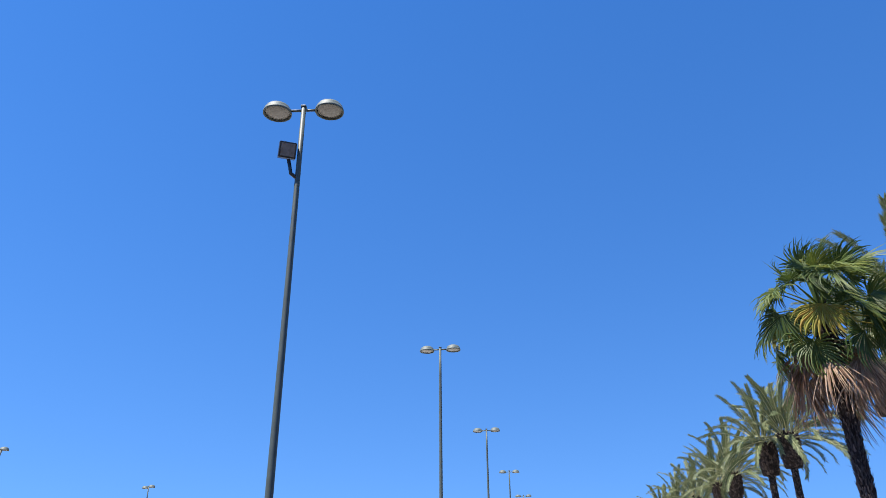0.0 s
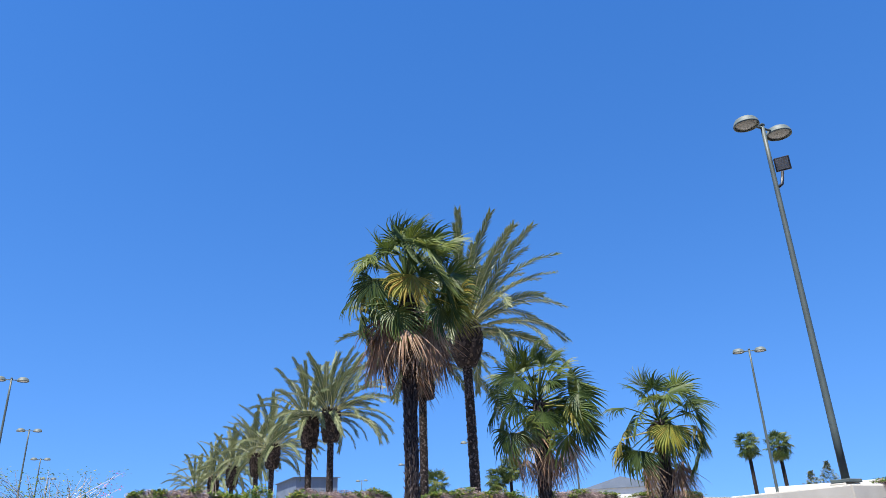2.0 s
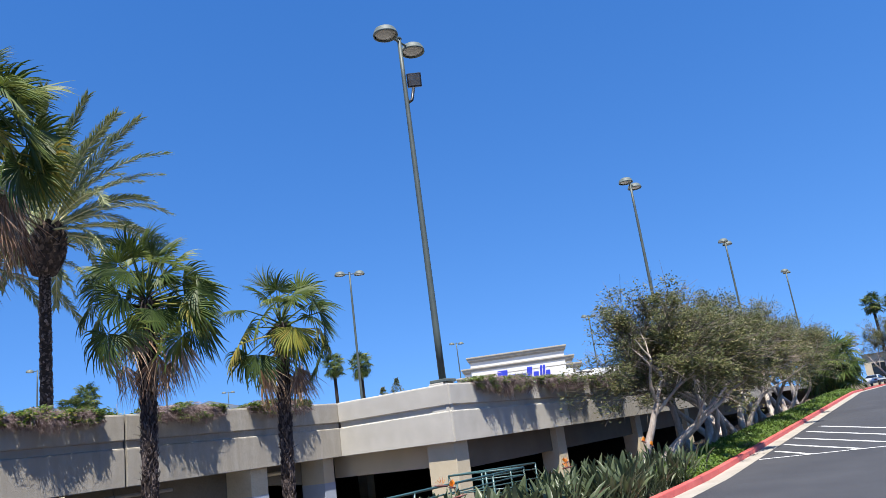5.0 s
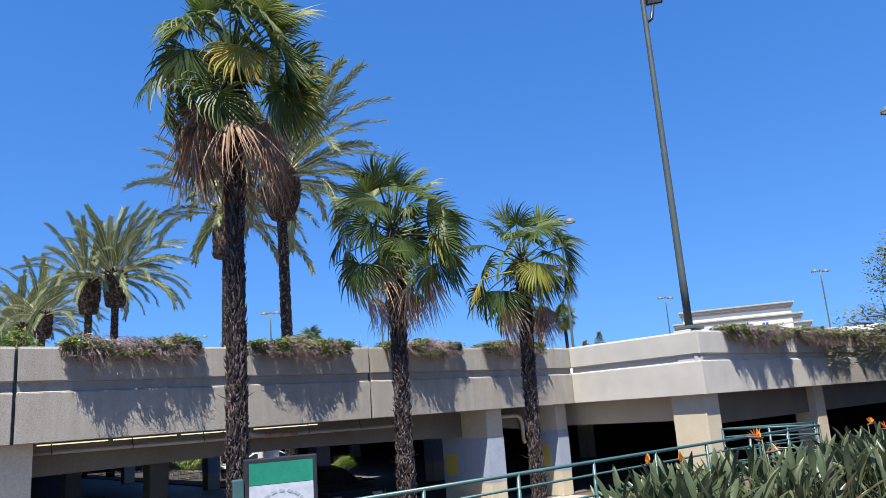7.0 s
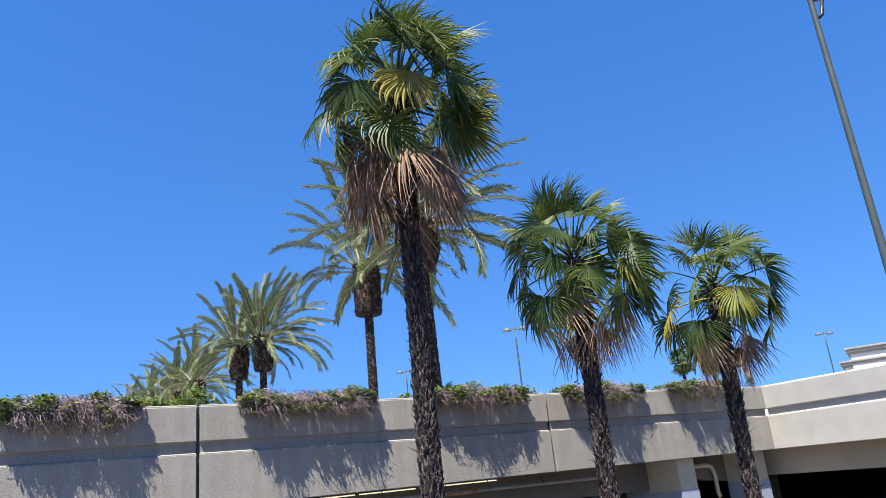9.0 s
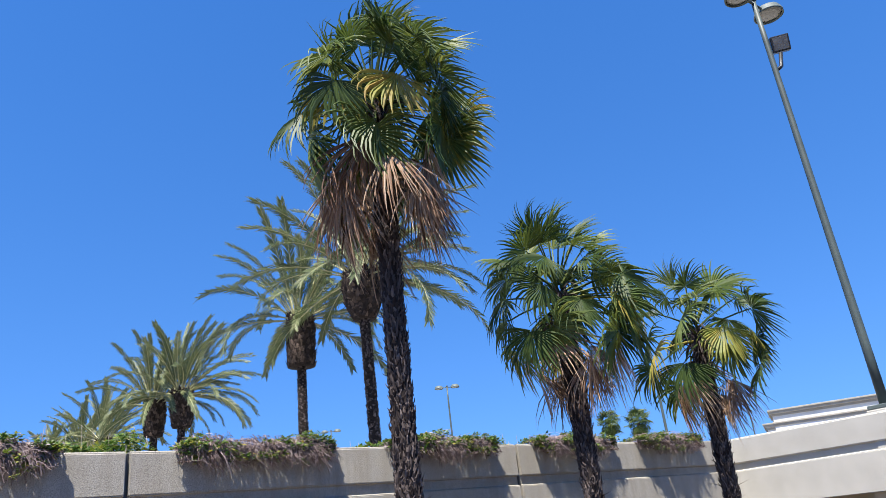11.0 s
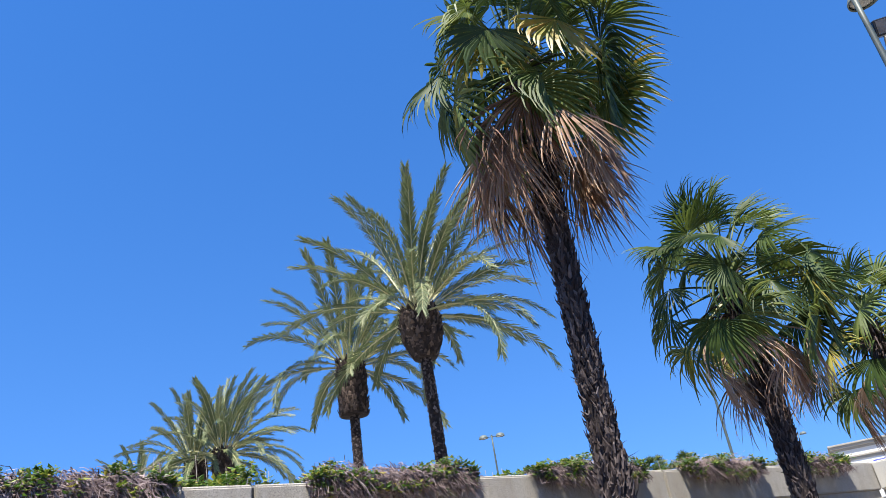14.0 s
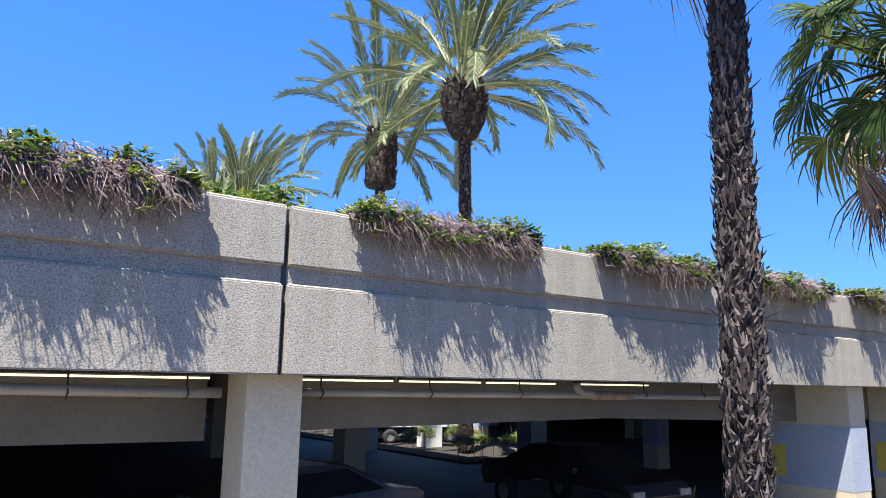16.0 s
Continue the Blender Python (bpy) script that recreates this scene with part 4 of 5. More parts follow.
def strelitzia(x, y, z, seed, leaves, flowers):
    rng = random.Random(seed)
    plant = empty("bird_of_paradise", pose(x, y, z, 0, 0, rng.uniform(0, 360)))
    for i in range(leaves):
        p = Vector((rng.uniform(-0.28, 0.28), rng.uniform(-0.28, 0.28), 0))
        m = frond_pose(p, rng.uniform(0, 6.28), radians(rng.uniform(42, 88)), 0.05, rng.uniform(-0.8, 0.8))
        part("leaf", rng.choice(STRELITZIAS), None, plant, m=m @ Matrix.Scale(rng.uniform(0.5, 0.95), 4))
    for i in range(flowers):
        h = rng.uniform(0.95, 1.22)
        px, py = rng.uniform(-0.3, 0.3), rng.uniform(-0.3, 0.3)
        s = tube("flower_stalk", [(px, py, 0), (px * 1.2, py * 1.2, h)], [0.012, 0.009], M_STRELITZIA, plant, 5)
        a = rng.uniform(0, 6.28)
        d = Vector((math.cos(a), math.sin(a), 0.15))
        o = Vector((px * 1.2, py * 1.2, h))
        tube("bract", [o - d * 0.02, o + d * 0.09, o + d * 0.2], [0.013, 0.018, 0.003], M_BRACT, s, 5)
        v, f = [], []
        for k in range(5):
            e = radians(35 + 22 * k)
            q = o + d * 0.06
            t = q + Vector((d.x * math.cos(e), d.y * math.cos(e), math.sin(e))) * 0.13
            w = Vector((-d.y, d.x, 0)) * 0.022
            b = len(v)
            v += [q, q.lerp(t, 0.55) + w, t, q.lerp(t, 0.55) - w]
            f.append((b, b + 1, b + 2, b + 3))
        part("blossom", raw_mesh("blossom", v, f, M_ORANGE), None, s, "orange pointed petals")
    tagged(plant, "bird of paradise plant with grey-green paddle leaves", "plant", "bird of paradise bed")


def ground_cover():
    rng = random.Random(77)
    v, f, c = [], [], []
    for i in range(24000):
        x = 17.5 + 50 * rng.random() ** 1.7
        k = kerb_y(x)
        d = rng.random()
        y = k + 0.2 + 1.9 * d
        hump = 0.38 * math.sin(math.pi * min(0.98, 0.12 + d * 0.8)) * (0.8 + 0.25 * noise.noise(Vector((x * 0.8, y * 1.5, 0))))
        c.append(Vector((x, y, climb(x) + 0.02 + hump * rng.uniform(0.55, 1.0))))
    leaf_quads(rng, c, 0.075, v, f, 0.9)
    ob = part("ground_cover", raw_mesh("ground_cover", v, f, M_COVER))
    tagged(ob, "bright green low ground cover along the red kerb", "ground cover", kind="stuff")


def small_tree(x, y, seed, height, spread, lean, label):
    """A many-stemmed evergreen: twisting pale trunks, forking limbs, small leaves in clumps with gaps."""
    rng = random.Random(seed)
    tree = empty("small_tree", pose(x, y, ground_height(x, y) - 0.02))
    tips = []
    lean = Vector(lean)

    def grow(p, d, length, r, depth, v, f):
        pts, rs = [p], [r]
        n = 5
        for i in range(n):
            d = (d + Vector((rng.uniform(-1, 1), rng.uniform(-1, 1), rng.uniform(-0.3, 0.5))) * 0.24).normalized()
            pts.append(pts[-1] + d * length / n)
            rs.append(r * (1 - 0.4 * (i + 1) / n))
        vv, ff = tube_data(pts, rs, 8 if depth < 2 else 5, False)
        f += [tuple(k + len(v) for k in face) for face in ff]
        v += vv
        if depth >= 3:
            tips.append(pts[-1])
            tips.append(pts[3])
            return
        for k in range(3 if depth else 3):
            a = rng.uniform(0, 6.28)
            nd = (d + Vector((math.cos(a), math.sin(a), rng.uniform(-0.1, 0.5))) * 0.8).normalized()
            grow(pts[-1 - (k % 2)], nd, length * rng.uniform(0.55, 0.8), rs[-1] * 0.75, depth + 1, v, f)

    for s in range(3):
        v, f = [], []
        a = 2.1 * s + rng.uniform(-0.4, 0.4)
        grow(Vector((0.3 * math.cos(a), 0.3 * math.sin(a), 0)), (Vector((0.5 * math.cos(a), 0.5 * math.sin(a), 0.9)) + lean).normalized(), height * 0.36, 0.17 - 0.03 * s, 0, v, f)
        part("trunk", raw_mesh("trunk", v, f, M_BARK, True), None, tree, "twisting pale peeling trunk with limbs")
    v, f, c = [], [], []
    clumps = list(tips)
    for i in range(105):
        a, e = rng.uniform(0, 6.28), rng.uniform(-0.55, 1.5)
        q = rng.uniform(0.6, 1.12)
        clumps.append(Vector((lean.x * 1.2 + spread * q * math.cos(a) * math.cos(e), lean.y * 1.2 + spread * q * math.sin(a) * math.cos(e), height * 0.52 + height * 0.44 * q * math.sin(e))))
    for t in clumps:
        r = rng.uniform(0.22, 0.62)
        for k in range(105):
            o = Vector((rng.gauss(0, 1), rng.gauss(0, 1), rng.gauss(0, 0.8))) * r * 0.55
            c.append(t + (o if o.length < r * 0.95 else o * 0.45))
    leaf_quads(rng, c, 0.06, v, f, 0.7, 2.0)
    part("crown", raw_mesh("crown", v, f, M_TREELEAF), None, tree, "dull green small-leaved crown")["kind"] = "stuff"
    v, f = [], []
    for t in clumps:
        for k in range(5):
            q = t + Vector((rng.gauss(0, 0.35), rng.gauss(0, 0.35), rng.gauss(0, 0.3)))
            s = t + (Vector((lean.x, lean.y, height * 0.5)) - t) * 0.25
            vv, ff = tube_data([s, s.lerp(q, 0.5) + Vector((0, 0, 0.05)), q], [0.014, 0.009, 0.004], 3, False)
            f += [tuple(j + len(v) for j in face) for face in ff]
            v += vv
    part("twig_layer", raw_mesh("twig_layer", v, f, M_LIMB), None, tree)["kind"] = "stuff"
    tagged(tree, label, "tree", "small trees by the kerb")


# ---------------- railing, sign, cars, buildings ----------------


def build_railing():
    def run(a, b, posts, label):
        r = empty("railing", pose(*a))
        a, b = Vector(a), Vector(b)
        d = b - a
        for drop, rad in ((0.0, 0.02), (0.14, 0.013), (0.36, 0.013), (0.58, 0.013), (0.8, 0.013)):
            tube("rail", [Vector((0, 0, -drop)), d + Vector((0, 0, -drop))], rad, M_RAIL, r, 8)
        for i in range(posts):
            p = d * (i / (posts - 1))
            tube("post", [p, p + Vector((0, 0, -1.25))], 0.022, M_RAIL, r, 8)
        tagged(r, label, "railing", "teal railings")

    run((2.75, 5.3, 1.03), (12.9, 5.45, 1.02), 9, "teal painted metal pipe railing along a ramp")
    run((12.5, 7.0, 1.02), (12.9, 5.45, 1.02), 3, "short teal pipe railing closing the ramp")
    run((12.5, 7.0, 1.02), (16.4, 7.0, 0.9), 4, "teal painted metal pipe railing across the ramp")
    run((0.7, 5.3, 1.2), (1.87, 5.3, 1.2), 2, "teal pipe railing with a rounded end beside the path")


def build_sign():
    s = empty("notice_sign", pose(2.9, 5.89, 0.0, 0, 0, -18.5))
    part("frame", box(-0.315, 0.315, -0.03, 0.03, 0.35, 1.42, 0.012), M_BLACK, s)
    part("green_header", box(-0.275, 0.275, -0.036, -0.031, 1.20, 1.38), M_GREENSIGN, s, "green header with a wave edge")
    part("sheet", box(-0.275, 0.275, -0.036, -0.031, 0.40, 1.196), M_PAPER, s, "pale printed sheet")
    for i in range(7):
        a = radians(150 - 20 * i)
        part("printed_bar", box(-0.022, 0.022, -0.0395, -0.0365, -0.012, 0.012), M_INK, s, m=Matrix.Translation((0.20 * math.cos(a), 0, 0.98 + 0.16 * math.sin(a))) @ Matrix.Rotation(-(a - math.pi / 2), 4, "Y"))
    for i in range(7):
        part("printed_bar", box(-0.24 + 0.07 * i, -0.19 + 0.07 * i, -0.0395, -0.0365, 0.86, 0.95), M_INK, s)
    for x in (-0.285, 0.285):
        part("leg", box(x - 0.03, x + 0.03, -0.03, 0.03, -0.04, 0.36), M_BLACK, s)
    part("side_box", box(-0.41, -0.32, -0.05, 0.05, 0.9, 1.26, 0.01), M_RAIL, s, "teal side plate")
    tagged(s, "black framed green and white notice stand", "sign")


def build_car(x, y, z, turn, paint, label, seed=0):
    car = empty("car", pose(x, y, z, 0, 0, turn))
    prof = [(-2.3, 0.35), (-2.32, 0.62), (-2.15, 0.86), (-1.35, 0.95), (-0.55, 1.36), (0.0, 1.44), (0.75, 1.40), (1.55, 1.02), (2.2, 0.96), (2.3, 0.70), (2.28, 0.35)]
    v, f = [], []
    ws = [0.80, 0.86, 0.88, 0.84, 0.64, 0.62, 0.62, 0.82, 0.84, 0.84, 0.80]
    n = len(prof)
    for s in (-1, 1):
        v += [(px, s * w, pz) for (px, pz), w in zip(prof, ws)]
        v += [(px, s * min(0.9, w + 0.24) if 0 < i < n - 1 else s * w, min(pz, 0.72)) for i, ((px, pz), w) in enumerate(zip(prof, ws))]
    for i in range(n - 1):
        f += [(i, i + 1, 2 * n + i + 1, 2 * n + i), (n + i, n + i + 1, i + 1, i), (2 * n + i, 2 * n + i + 1, 3 * n + i + 1, 3 * n + i), (3 * n + i, 3 * n + i + 1, n + i + 1, n + i)]
    me = raw_mesh("body", v, f, paint)
    bm = bmesh.new()
    bm.from_mesh(me)
    bmesh.ops.remove_doubles(bm, verts=bm.verts[:], dist=0.001)
    bmesh.ops.recalc_face_normals(bm, faces=bm.faces[:])
    bmesh.ops.bevel(bm, geom=bm.edges[:], offset=0.03, segments=2, affect="EDGES")
    part("body", bm, paint, car)
    for s in (-1, 1):
        g = [(-1.2, s * 0.845, 0.97), (1.35, s * 0.85, 1.03), (0.72, s * 0.665, 1.36), (-0.5, s * 0.675, 1.33)]
        part("side_window", raw_mesh("side_window", [(a, b + s * 0.012, c) for a, b, c in g], [(0, 1, 2, 3)], M_GLASS), None, car)
    for a, b in (((-1.28, 1.0), (-0.6, 1.35)), ((1.5, 1.06), (0.8, 1.39))):
        part("windscreen", raw_mesh("windscreen", [(a[0], -0.72, a[1] + 0.015), (a[0], 0.72, a[1] + 0.015), (b[0], 0.56, b[1] + 0.015), (b[0], -0.56, b[1] + 0.015)], [(0, 1, 2, 3)], M_GLASS), None, car)
    for wx in (-1.4, 1.4):
        for s in (-1, 1):
            v, f = lathe_data([(0.19, -0.1), (0.31, -0.1), (0.33, -0.06), (0.33, 0.06), (0.31, 0.1), (0.19, 0.1)], 20)
            w = part("wheel", raw_mesh("tyre", v, f, M_TYRE, True), None, car, m=pose(wx, s * 0.82, 0.33, 90, 0, 0))
            v, f = lathe_data([(0.0, 0.05), (0.06, 0.06), (0.15, 0.04), (0.2, 0.08), (0.2, -0.08), (0.15, -0.04), (0.0, -0.05)], 16)
            part("rim", raw_mesh("rim", v, f, M_RIM, True), None, w)
    for s in (-1, 1):
        part("tail_light", box(2.2, 2.3, s * 0.66 - 0.16, s * 0.66 + 0.16, 0.76, 0.9, 0.02), M_TAIL, car)
        part("headlight", box(-2.31, -2.2, s * 0.66 - 0.16, s * 0.66 + 0.16, 0.62, 0.76, 0.02), M_LENS, car)
        part("mirror", box(-0.95, -0.8, s * 0.95 - 0.08, s * 0.95 + 0.08, 0.95, 1.07, 0.03), paint, car)
    tagged(car, label, "car", "parked cars")


def build_store():
    """White stucco store with a stepped cornice and a raised sign gable."""
    b = empty("store_building", pose(77.4, 46.0, 2.35, 0, 0, -62))
    part("wall", box(-16, 22, 0.6, 12, 0, 5.3, 0.03), M_WHITE, b)
    for x0, x1, y0, top in ((0.3, 11.9, -0.6, 7.9), (-0.5, 12.7, -0.4, 6.6), (-1.3, 13.5, -0.2, 5.6)):
        part("sign_gable", box(x0, x1, y0, 6, 0, top, 0.03), M_WHITE, b)
        for z0, z1, o in ((top, top + 0.22, 0.12), (top + 0.22, top + 0.5, 0.28), (top + 0.5, top + 0.68, 0.4)):
            part("cornice", box(x0 - o, x1 + o, y0 - o, 6 + o, z0, z1, 0.03), M_GUTTER, b)
    widths = [1.55, 0.8, 0.6, 0.68, 0.8, 0.8, 0.36, 0.36, 0.68]
    heights = [1.9, 1.25, 1.25, 1.25, 1.9, 1.25, 1.9, 1.9, 1.25]
    x = 3.3
    for w, h in zip(widths, heights):
        bm = box(x, x + w * 0.8, -0.78, -0.61, 4.6, 4.6 + h, 0.08)
        for q in bm.verts:
            q.co.x += 0.12 * (q.co.z - 4.6)
        part("sign_shape", bm, M_SIGNBLUE, b, "blue raised sign shape")
        x += w
    part("window_band", box(1, 11, -0.64, -0.61, 0.2, 3.0), M_GLASS, b)
    tagged(b, "white stucco store with stepped cornice and blue sign", "building")


def far_building(x, y, turn, w, d, h, roof, mat, label, base=2.35):
    b = empty("far_building", pose(x, y, base, 0, 0, turn))
    part("wall", box(-w / 2, w / 2, -d / 2, d / 2, 0, h), mat, b)
    v = [(-w / 2 - 0.5, -d / 2 - 0.5, h), (w / 2 + 0.5, -d / 2 - 0.5, h), (w / 2 + 0.5, d / 2 + 0.5, h), (-w / 2 - 0.5, d / 2 + 0.5, h), (0, -d / 2 - 0.5, h + roof), (0, d / 2 + 0.5, h + roof)]
    part("roof", raw_mesh("roof", v, [(0, 1, 4), (2, 3, 5), (1, 2, 5, 4), (3, 0, 4, 5), (3, 2, 1, 0)], M_ROOF), None, b)
    k = max(2, int(w / 4))
    for i in range(k):
        x0 = -w / 2 + w * (i + 0.25) / k
        part("window", box(x0, x0 + w / k * 0.5, -d / 2 - 0.03, -d / 2, h * 0.3, h * 0.75), M_GLASS, b)
    tagged(b, label, "building", "far buildings")


def cypress(x, y, base, h, seed):
    rng = random.Random(seed)
    t = empty("distant_tree", pose(x, y, base))
    tube("trunk", [(0, 0, 0), (0, 0, h * 0.5)], [0.3, 0.15], M_BARK, t, 6)
    v, f, c = [], [], []
    for i in range(1500):
        k = rng.random()
        r = h * 0.2 * math.sin(math.pi * min(1, 0.12 + 0.88 * k)) * rng.uniform(0.4, 1.1)
        a = rng.uniform(0, 6.28)
        c.append(Vector((r * math.cos(a), r * math.sin(a), h * (0.08 + 0.92 * k))))
    leaf_quads(rng, c, 0.3, v, f)
    part("crown", raw_mesh("crown", v, f, M_TREELEAF), None, t)["kind"] = "stuff"
    tagged(t, "dark green distant conifer", "tree", "distant trees")


# ---------------- assembly ----------------
build_ground()
build_road()
build_panels()
build_columns()
build_pipes()

DOME = dome_mesh()
lamp_post(18.53, 10.86, 3.45, 15.5, 0, (-40, 215), label="tall twin-dome lamp post with floodlight on the parapet corner")
tagged(part("lamp_plinth", box(18.22, 18.86, 10.66, 11.2, 2.35, 3.45, 0.03), M_SMOOTH), "low concrete plinth under the lamp post", "plinth", kind="structure")
lamp_post(-8.0, 11.5, -1.1, 15.55, 6, (205, -62), label="tall twin-dome lamp post with a square floodlight")
lamp_post(-7.7, 35.7, 2.35, 15.55, 0, None, 3.7, "tall twin-dome lamp post with a pale plate")
for x, y in ((-7.4, 60.1), (-7.2, 85.3), (-6.85, 110.0), (-6.5, 136.0)):
    lamp_post(x, y, 2.35, 15.55, 0)
for x, y in ((43.25, 34.9), (43.6, 59.2), (44.4, 84.0), (45.6, 109.0), (47.6, 136.0)):
    lamp_post(x, y, 2.35, 15.5, -40)
for x, y, z in ((42.2, 10.95, 2.35), (66.9, 11.0, 2.35), (92.2, 10.0, climb(92.2) * 0.1 - 0.6)):
    lamp_post(x, y, z, 15.5, 0)
for x, y in ((94.5, 36.0), (93.6, 57.5), (93.5, 109.5), (-55.5, 88.5), (-55.5, 60.2), (-56.0, 112.0)):
    lamp_post(x, y, 2.35, 15.5, -30)

_r = random.Random(4)
FANS = [fan_mesh(_r, 0.85, 1.0, 30, 122 - 5 * k, 0.22 + 0.10 * k, M_FAN, "fan_leaf", 0.14, 0.46, (0, 8, 25, 38, 52, 66)[k]) for k in range(6)]
FANS_DEAD = [fan_mesh(_r, 0.62, 1.0, 30, 26 + 7 * k, 0.06, M_DEAD, "dead_leaf", 0.3, 0.3, 66 + 7 * k) for k in range(4)]
FEATHERS = [feather_mesh(_r, 5.5, 130, 0.6, (22, 32, 46, 58, 68, 80)[k], "frond") for k in range(6)]
fan_palm(5.23, 11.62, -0.85, 8.15, (-0.1, -0.15, 0), 11, 1.16, 48, 26, (0.7, 1.35), "tall fan palm with a skirt of dead brown leaves", (205, 250, -28), 0.15, 0.34)
fan_palm(8.66, 11.55, -0.85, 5.4, (0.06, 0.02, 0), 12, 1.04, 40, 12, (0.6, 1.0), "medium fan palm with yellowing and dead leaves", (-62, -40), 0.14, 0.26)
fan_palm(12.36, 11.53, -0.85, 5.0, (0.12, -0.05, 0), 13, 1.04, 26, 9, (0.5, 0.8), "short fan palm with green and yellow leaves", (-120, -60), 0.135, 0.2)
date_palm(16.98, 30.65, -1.1, 11.45, 13.65, 21, 50, 1.12, 0.88, "tall date palm with shaggy brown crown base", -0.3, (0.62, 1.05, 1.12, 0.9))
date_palm(17.6, 38.9, -1.1, 11.3, 14.1, 22, 44, 1.12, 0.82, "tall date palm with long trimmed crown base", 0.1, (0.98, 1.0, 1.02, 0.97))
date_palm(15.9, 53.0, -1.1, 10.5, 12.8, 23, 46, 0.95, 0.78, "date palm with green feathery crown")
date_palm(15.0, 56.0, -1.1, 10.4, 12.7, 24, 44, 0.95, 0.75, "date palm with green feathery crown")
date_palm(15.4, 71.0, -1.1, 10.4, 12.5, 25, 44, 0.95, 0.75, "date palm with green feathery crown")
date_palm(15.2, 77.5, 2.35, 10.3, 12.4, 26, 50, 0.95, 0.7, "date palm with green feathery crown")
date_palm(14.4, 87.0, 2.35, 10.0, 12.1, 27, 46, 0.95, 0.7, "date palm with green feathery crown")
date_palm(14.0, 98.0, 2.35, 9.8, 12.0, 28, 46, 0.95, 0.7, "date palm with green feathery crown")
date_palm(13.8, 112.0, 2.35, 9.8, 12.0, 29, 46, 0.95, 0.7, "date palm with green feathery crown")
for k, (x, y, base, top, size) in enumerate([(79.9, 70.3, 2.35, 14.1, 1.15), (82.4, 67.4, 2.35, 13.7, 1.25), (54.4, 90.9, 2.35, 13.0, 1.2), (52.7, 91.9, 2.35, 11.5, 1.2), (44.7, 96.0, 2.35, 11.1, 1.4), (144.0, 4.7, 1.0, 14.6, 1.2), (144.1, 1.6, 1.0, 13.9, 1.2), (144.2, -2.7, 1.0, 13.8, 1.2)]):
    distant_palm(x, y, base, top, size, 300 + k, "slim fan palm far beyond the parking lot")
for k, (x, y, h) in enumerate([(110.2, 85.7, 10.3), (111.6, 83.4, 11.5)]):
    cypress(x, y, 2.35, h, 330 + k)
for k, (x0, x1) in enumerate([(-0.45, 1.62), (3.32, 5.97), (7.15, 9.7), (10.85, 13.4), (14.35, 16.8)]):
    hanging_vine(x0, x1, 15.0, 40 + k, (0.5, 0.46, 0.42, 0.42, 0.4)[k])
for k, (x0, x1) in enumerate([(19.6, 23.4), (24.1, 28.2), (28.9, 32.5)]):
    hanging_vine(x0, x1, 10.45, 60 + k, 0.55)
for k, (x0, x1) in enumerate([(1.5, 3.0), (6.7, 7.4), (9.3, 10.6), (10.6, 11.1), (14.0, 14.6)]):
    low_shrub(x0, x1, 15.3, TOP - 0.12, 70 + k, 0.32)

for k, (x0, x1, y) in enumerate([(15.1, 16.7, 28.6), (17.9, 19.5, 29.2), (15.2, 16.6, 32.0), (17.9, 19.5, 33.0), (15.2, 19.4, 36.0), (15.2, 19.4, 41.0), (15.2, 19.4, 46.0)]):
    low_shrub(x0, x1, y, -0.6, 90 + k, 0.6, "green shrub growing in the sunlit gap of the garage")
low_shrub(1.3, 3.1, 15.4, TOP - 0.14, 84, 0.58)
low_shrub(9.2, 10.6, 15.35, TOP - 0.14, 85, 0.42)
bougainvillea(-3.6, -0.45, 16.2, 2.35, 95)
wall_light(-1.09, -0.65, 1.93, 2.24, 15.0)
STRELITZIAS = [strelitzia_leaf(_r, "strelitzia_leaf") for k in range(3)]
_r2 = random.Random(9)
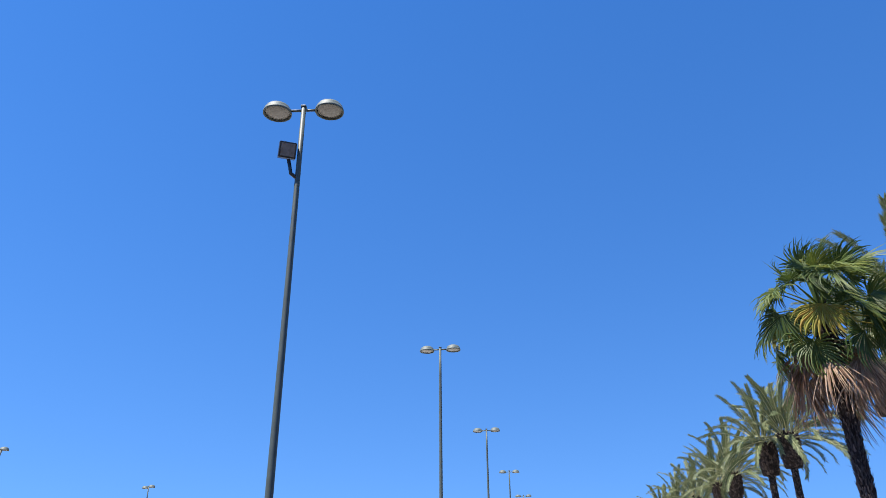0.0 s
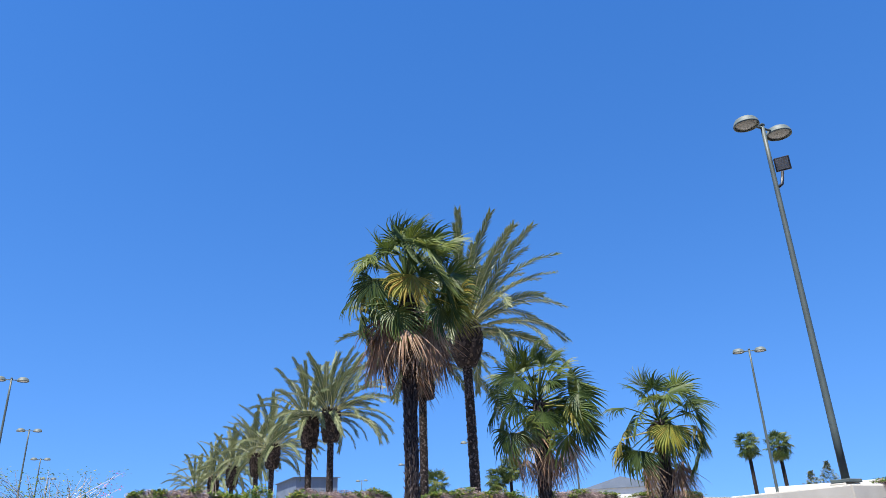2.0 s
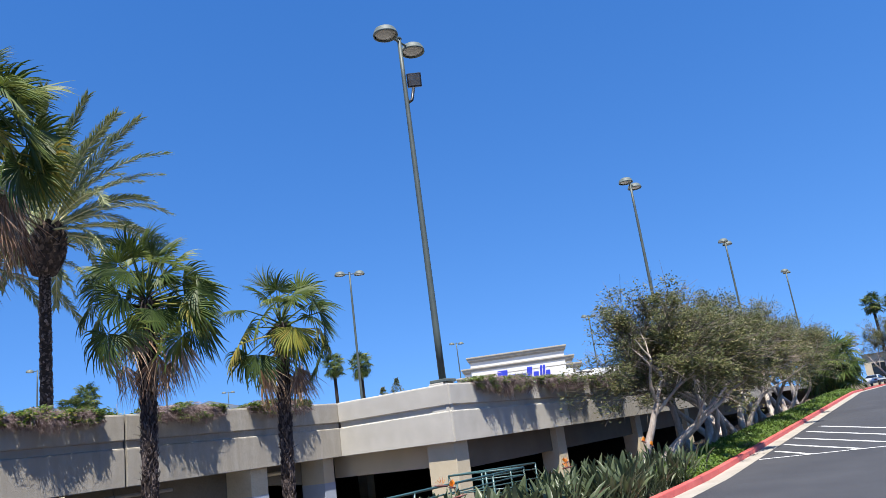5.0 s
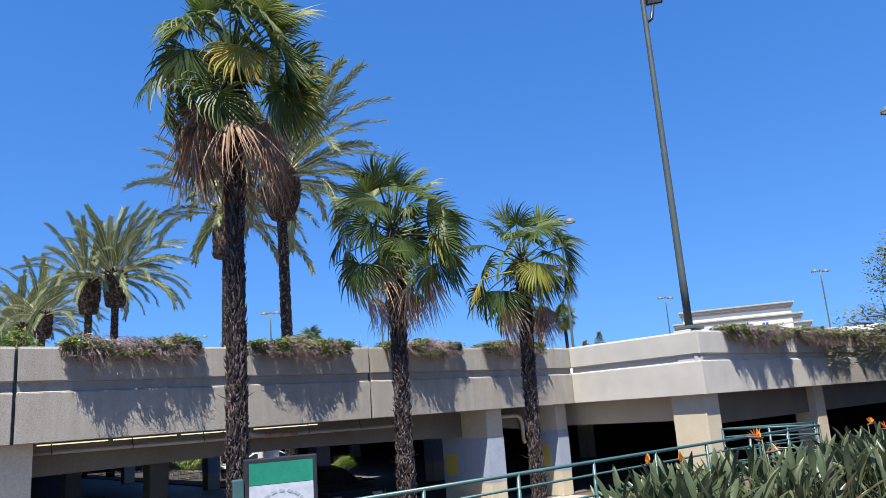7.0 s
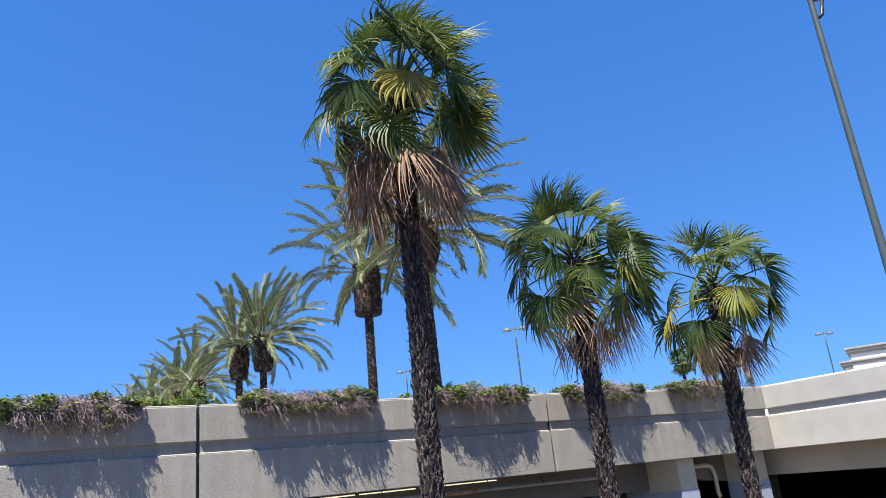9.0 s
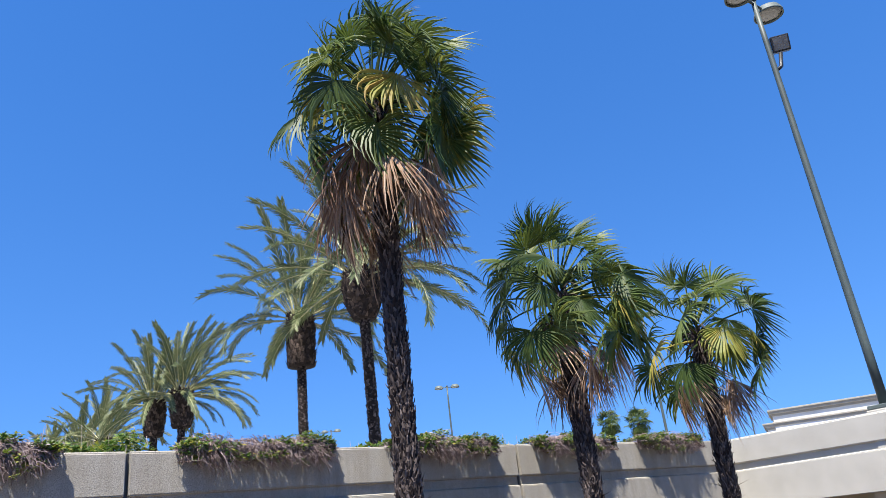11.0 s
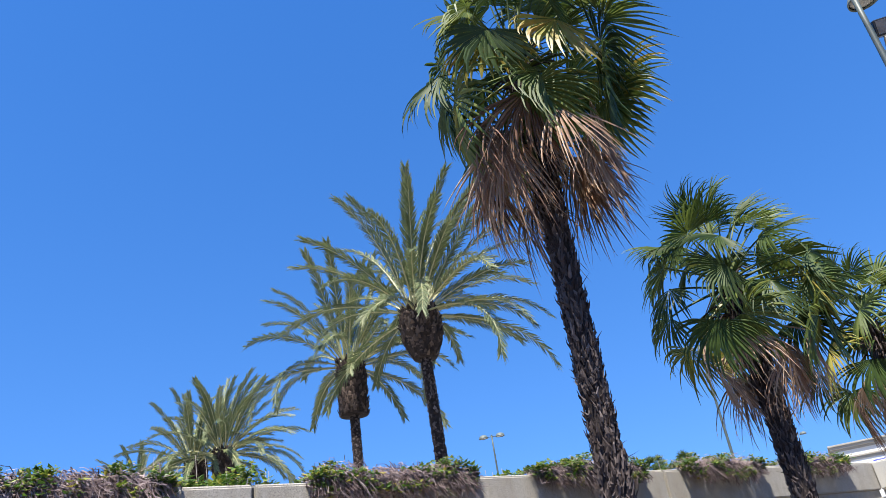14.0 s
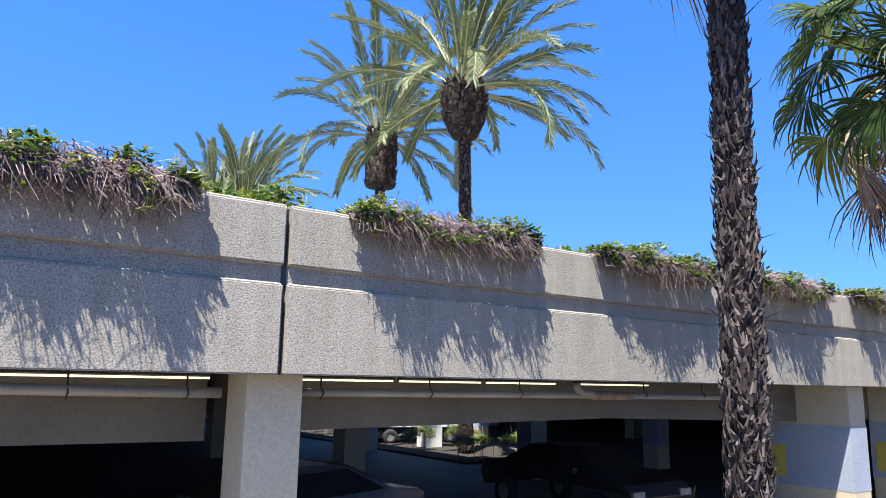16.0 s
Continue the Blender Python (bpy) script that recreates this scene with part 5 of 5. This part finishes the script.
for i in range(66):
    x = 6.3 + 12.5 * _r2.random() ** 1.1
    y = kerb_y(max(x, 9.0)) + 0.45 + 1.25 * _r2.random() + (0.25 if x < 9 else 0.0)
    strelitzia(x, y, -0.03, 100 + i, 22, 1 if i % 8 == 0 else 0)
ground_cover()
for k, (x, y, h, r, lean) in enumerate([(22.0, 5.9, 5.7, 2.6, (0.42, -0.42, 0)), (26.2, 5.5, 5.7, 2.4, (0.1, 0.1, 0)), (29.6, 5.7, 5.9, 2.6, (0.0, 0.1, 0)), (33.0, 5.6, 6.0, 2.6, (0.1, 0.0, 0)), (37.0, 5.8, 6.0, 2.7, (0.0, 0.0, 0)), (41.0, 5.8, 6.0, 2.8, (0.1, 0.0, 0)), (46.5, 6.0, 5.8, 2.8, (0.0, 0.0, 0)), (53.0, 6.3, 5.6, 3.0, (0.0, 0.0, 0))]):
    small_tree(x, y, 31 + k, h, r, lean, "grey-green many-stemmed tree with pale peeling trunks" if k < 2 else "dull green many-stemmed tree beside the road")
for k, (x, y) in enumerate([(69.0, 4.9), (70.5, 6.2), (73.5, 6.8)]):
    distant_palm(x, y, 1.07, 3.6, 1.5, 350 + k, "broad bushy green palm beside the road")
small_tree(104.0, 2.4, 361, 8.5, 4.0, (0, 0, 0), "tall thin-stemmed tree at the top of the road")
far_building(146.0, -7.0, -90, 30.0, 12.0, 6.2, 0.3, M_COLUMN, "long beige two-storey building beyond the road", -0.1)
far_building(90.5, 110.5, -42, 13.0, 20.0, 9.0, 1.9, M_WHITE, "white gabled building with a dark grey roof")
far_building(35.4, 131.5, 0, 7.4, 14.0, 12.5, 0.02, M_ROOF, "distant blue-grey office building with flat roof")
build_car(112.0, 5.3, 1.07, 170, M_CARSILVER, "silver car parked far up the road")
build_railing()
build_sign()
build_car(4.4, 18.9, -1.1, 12, M_CARGREY, "dark grey sedan parked in the shaded garage")
build_car(11.5, 19.6, -1.1, 88, M_CARDARK, "black car parked in the dim garage")
build_car(18.2, 36.0, -1.1, -15, M_CARSILVER, "silver car in the sunlit gap of the garage")
build_car(-5.5, 19.6, -1.1, 92, M_CARDARK, "black car parked in the dim garage")
build_store()
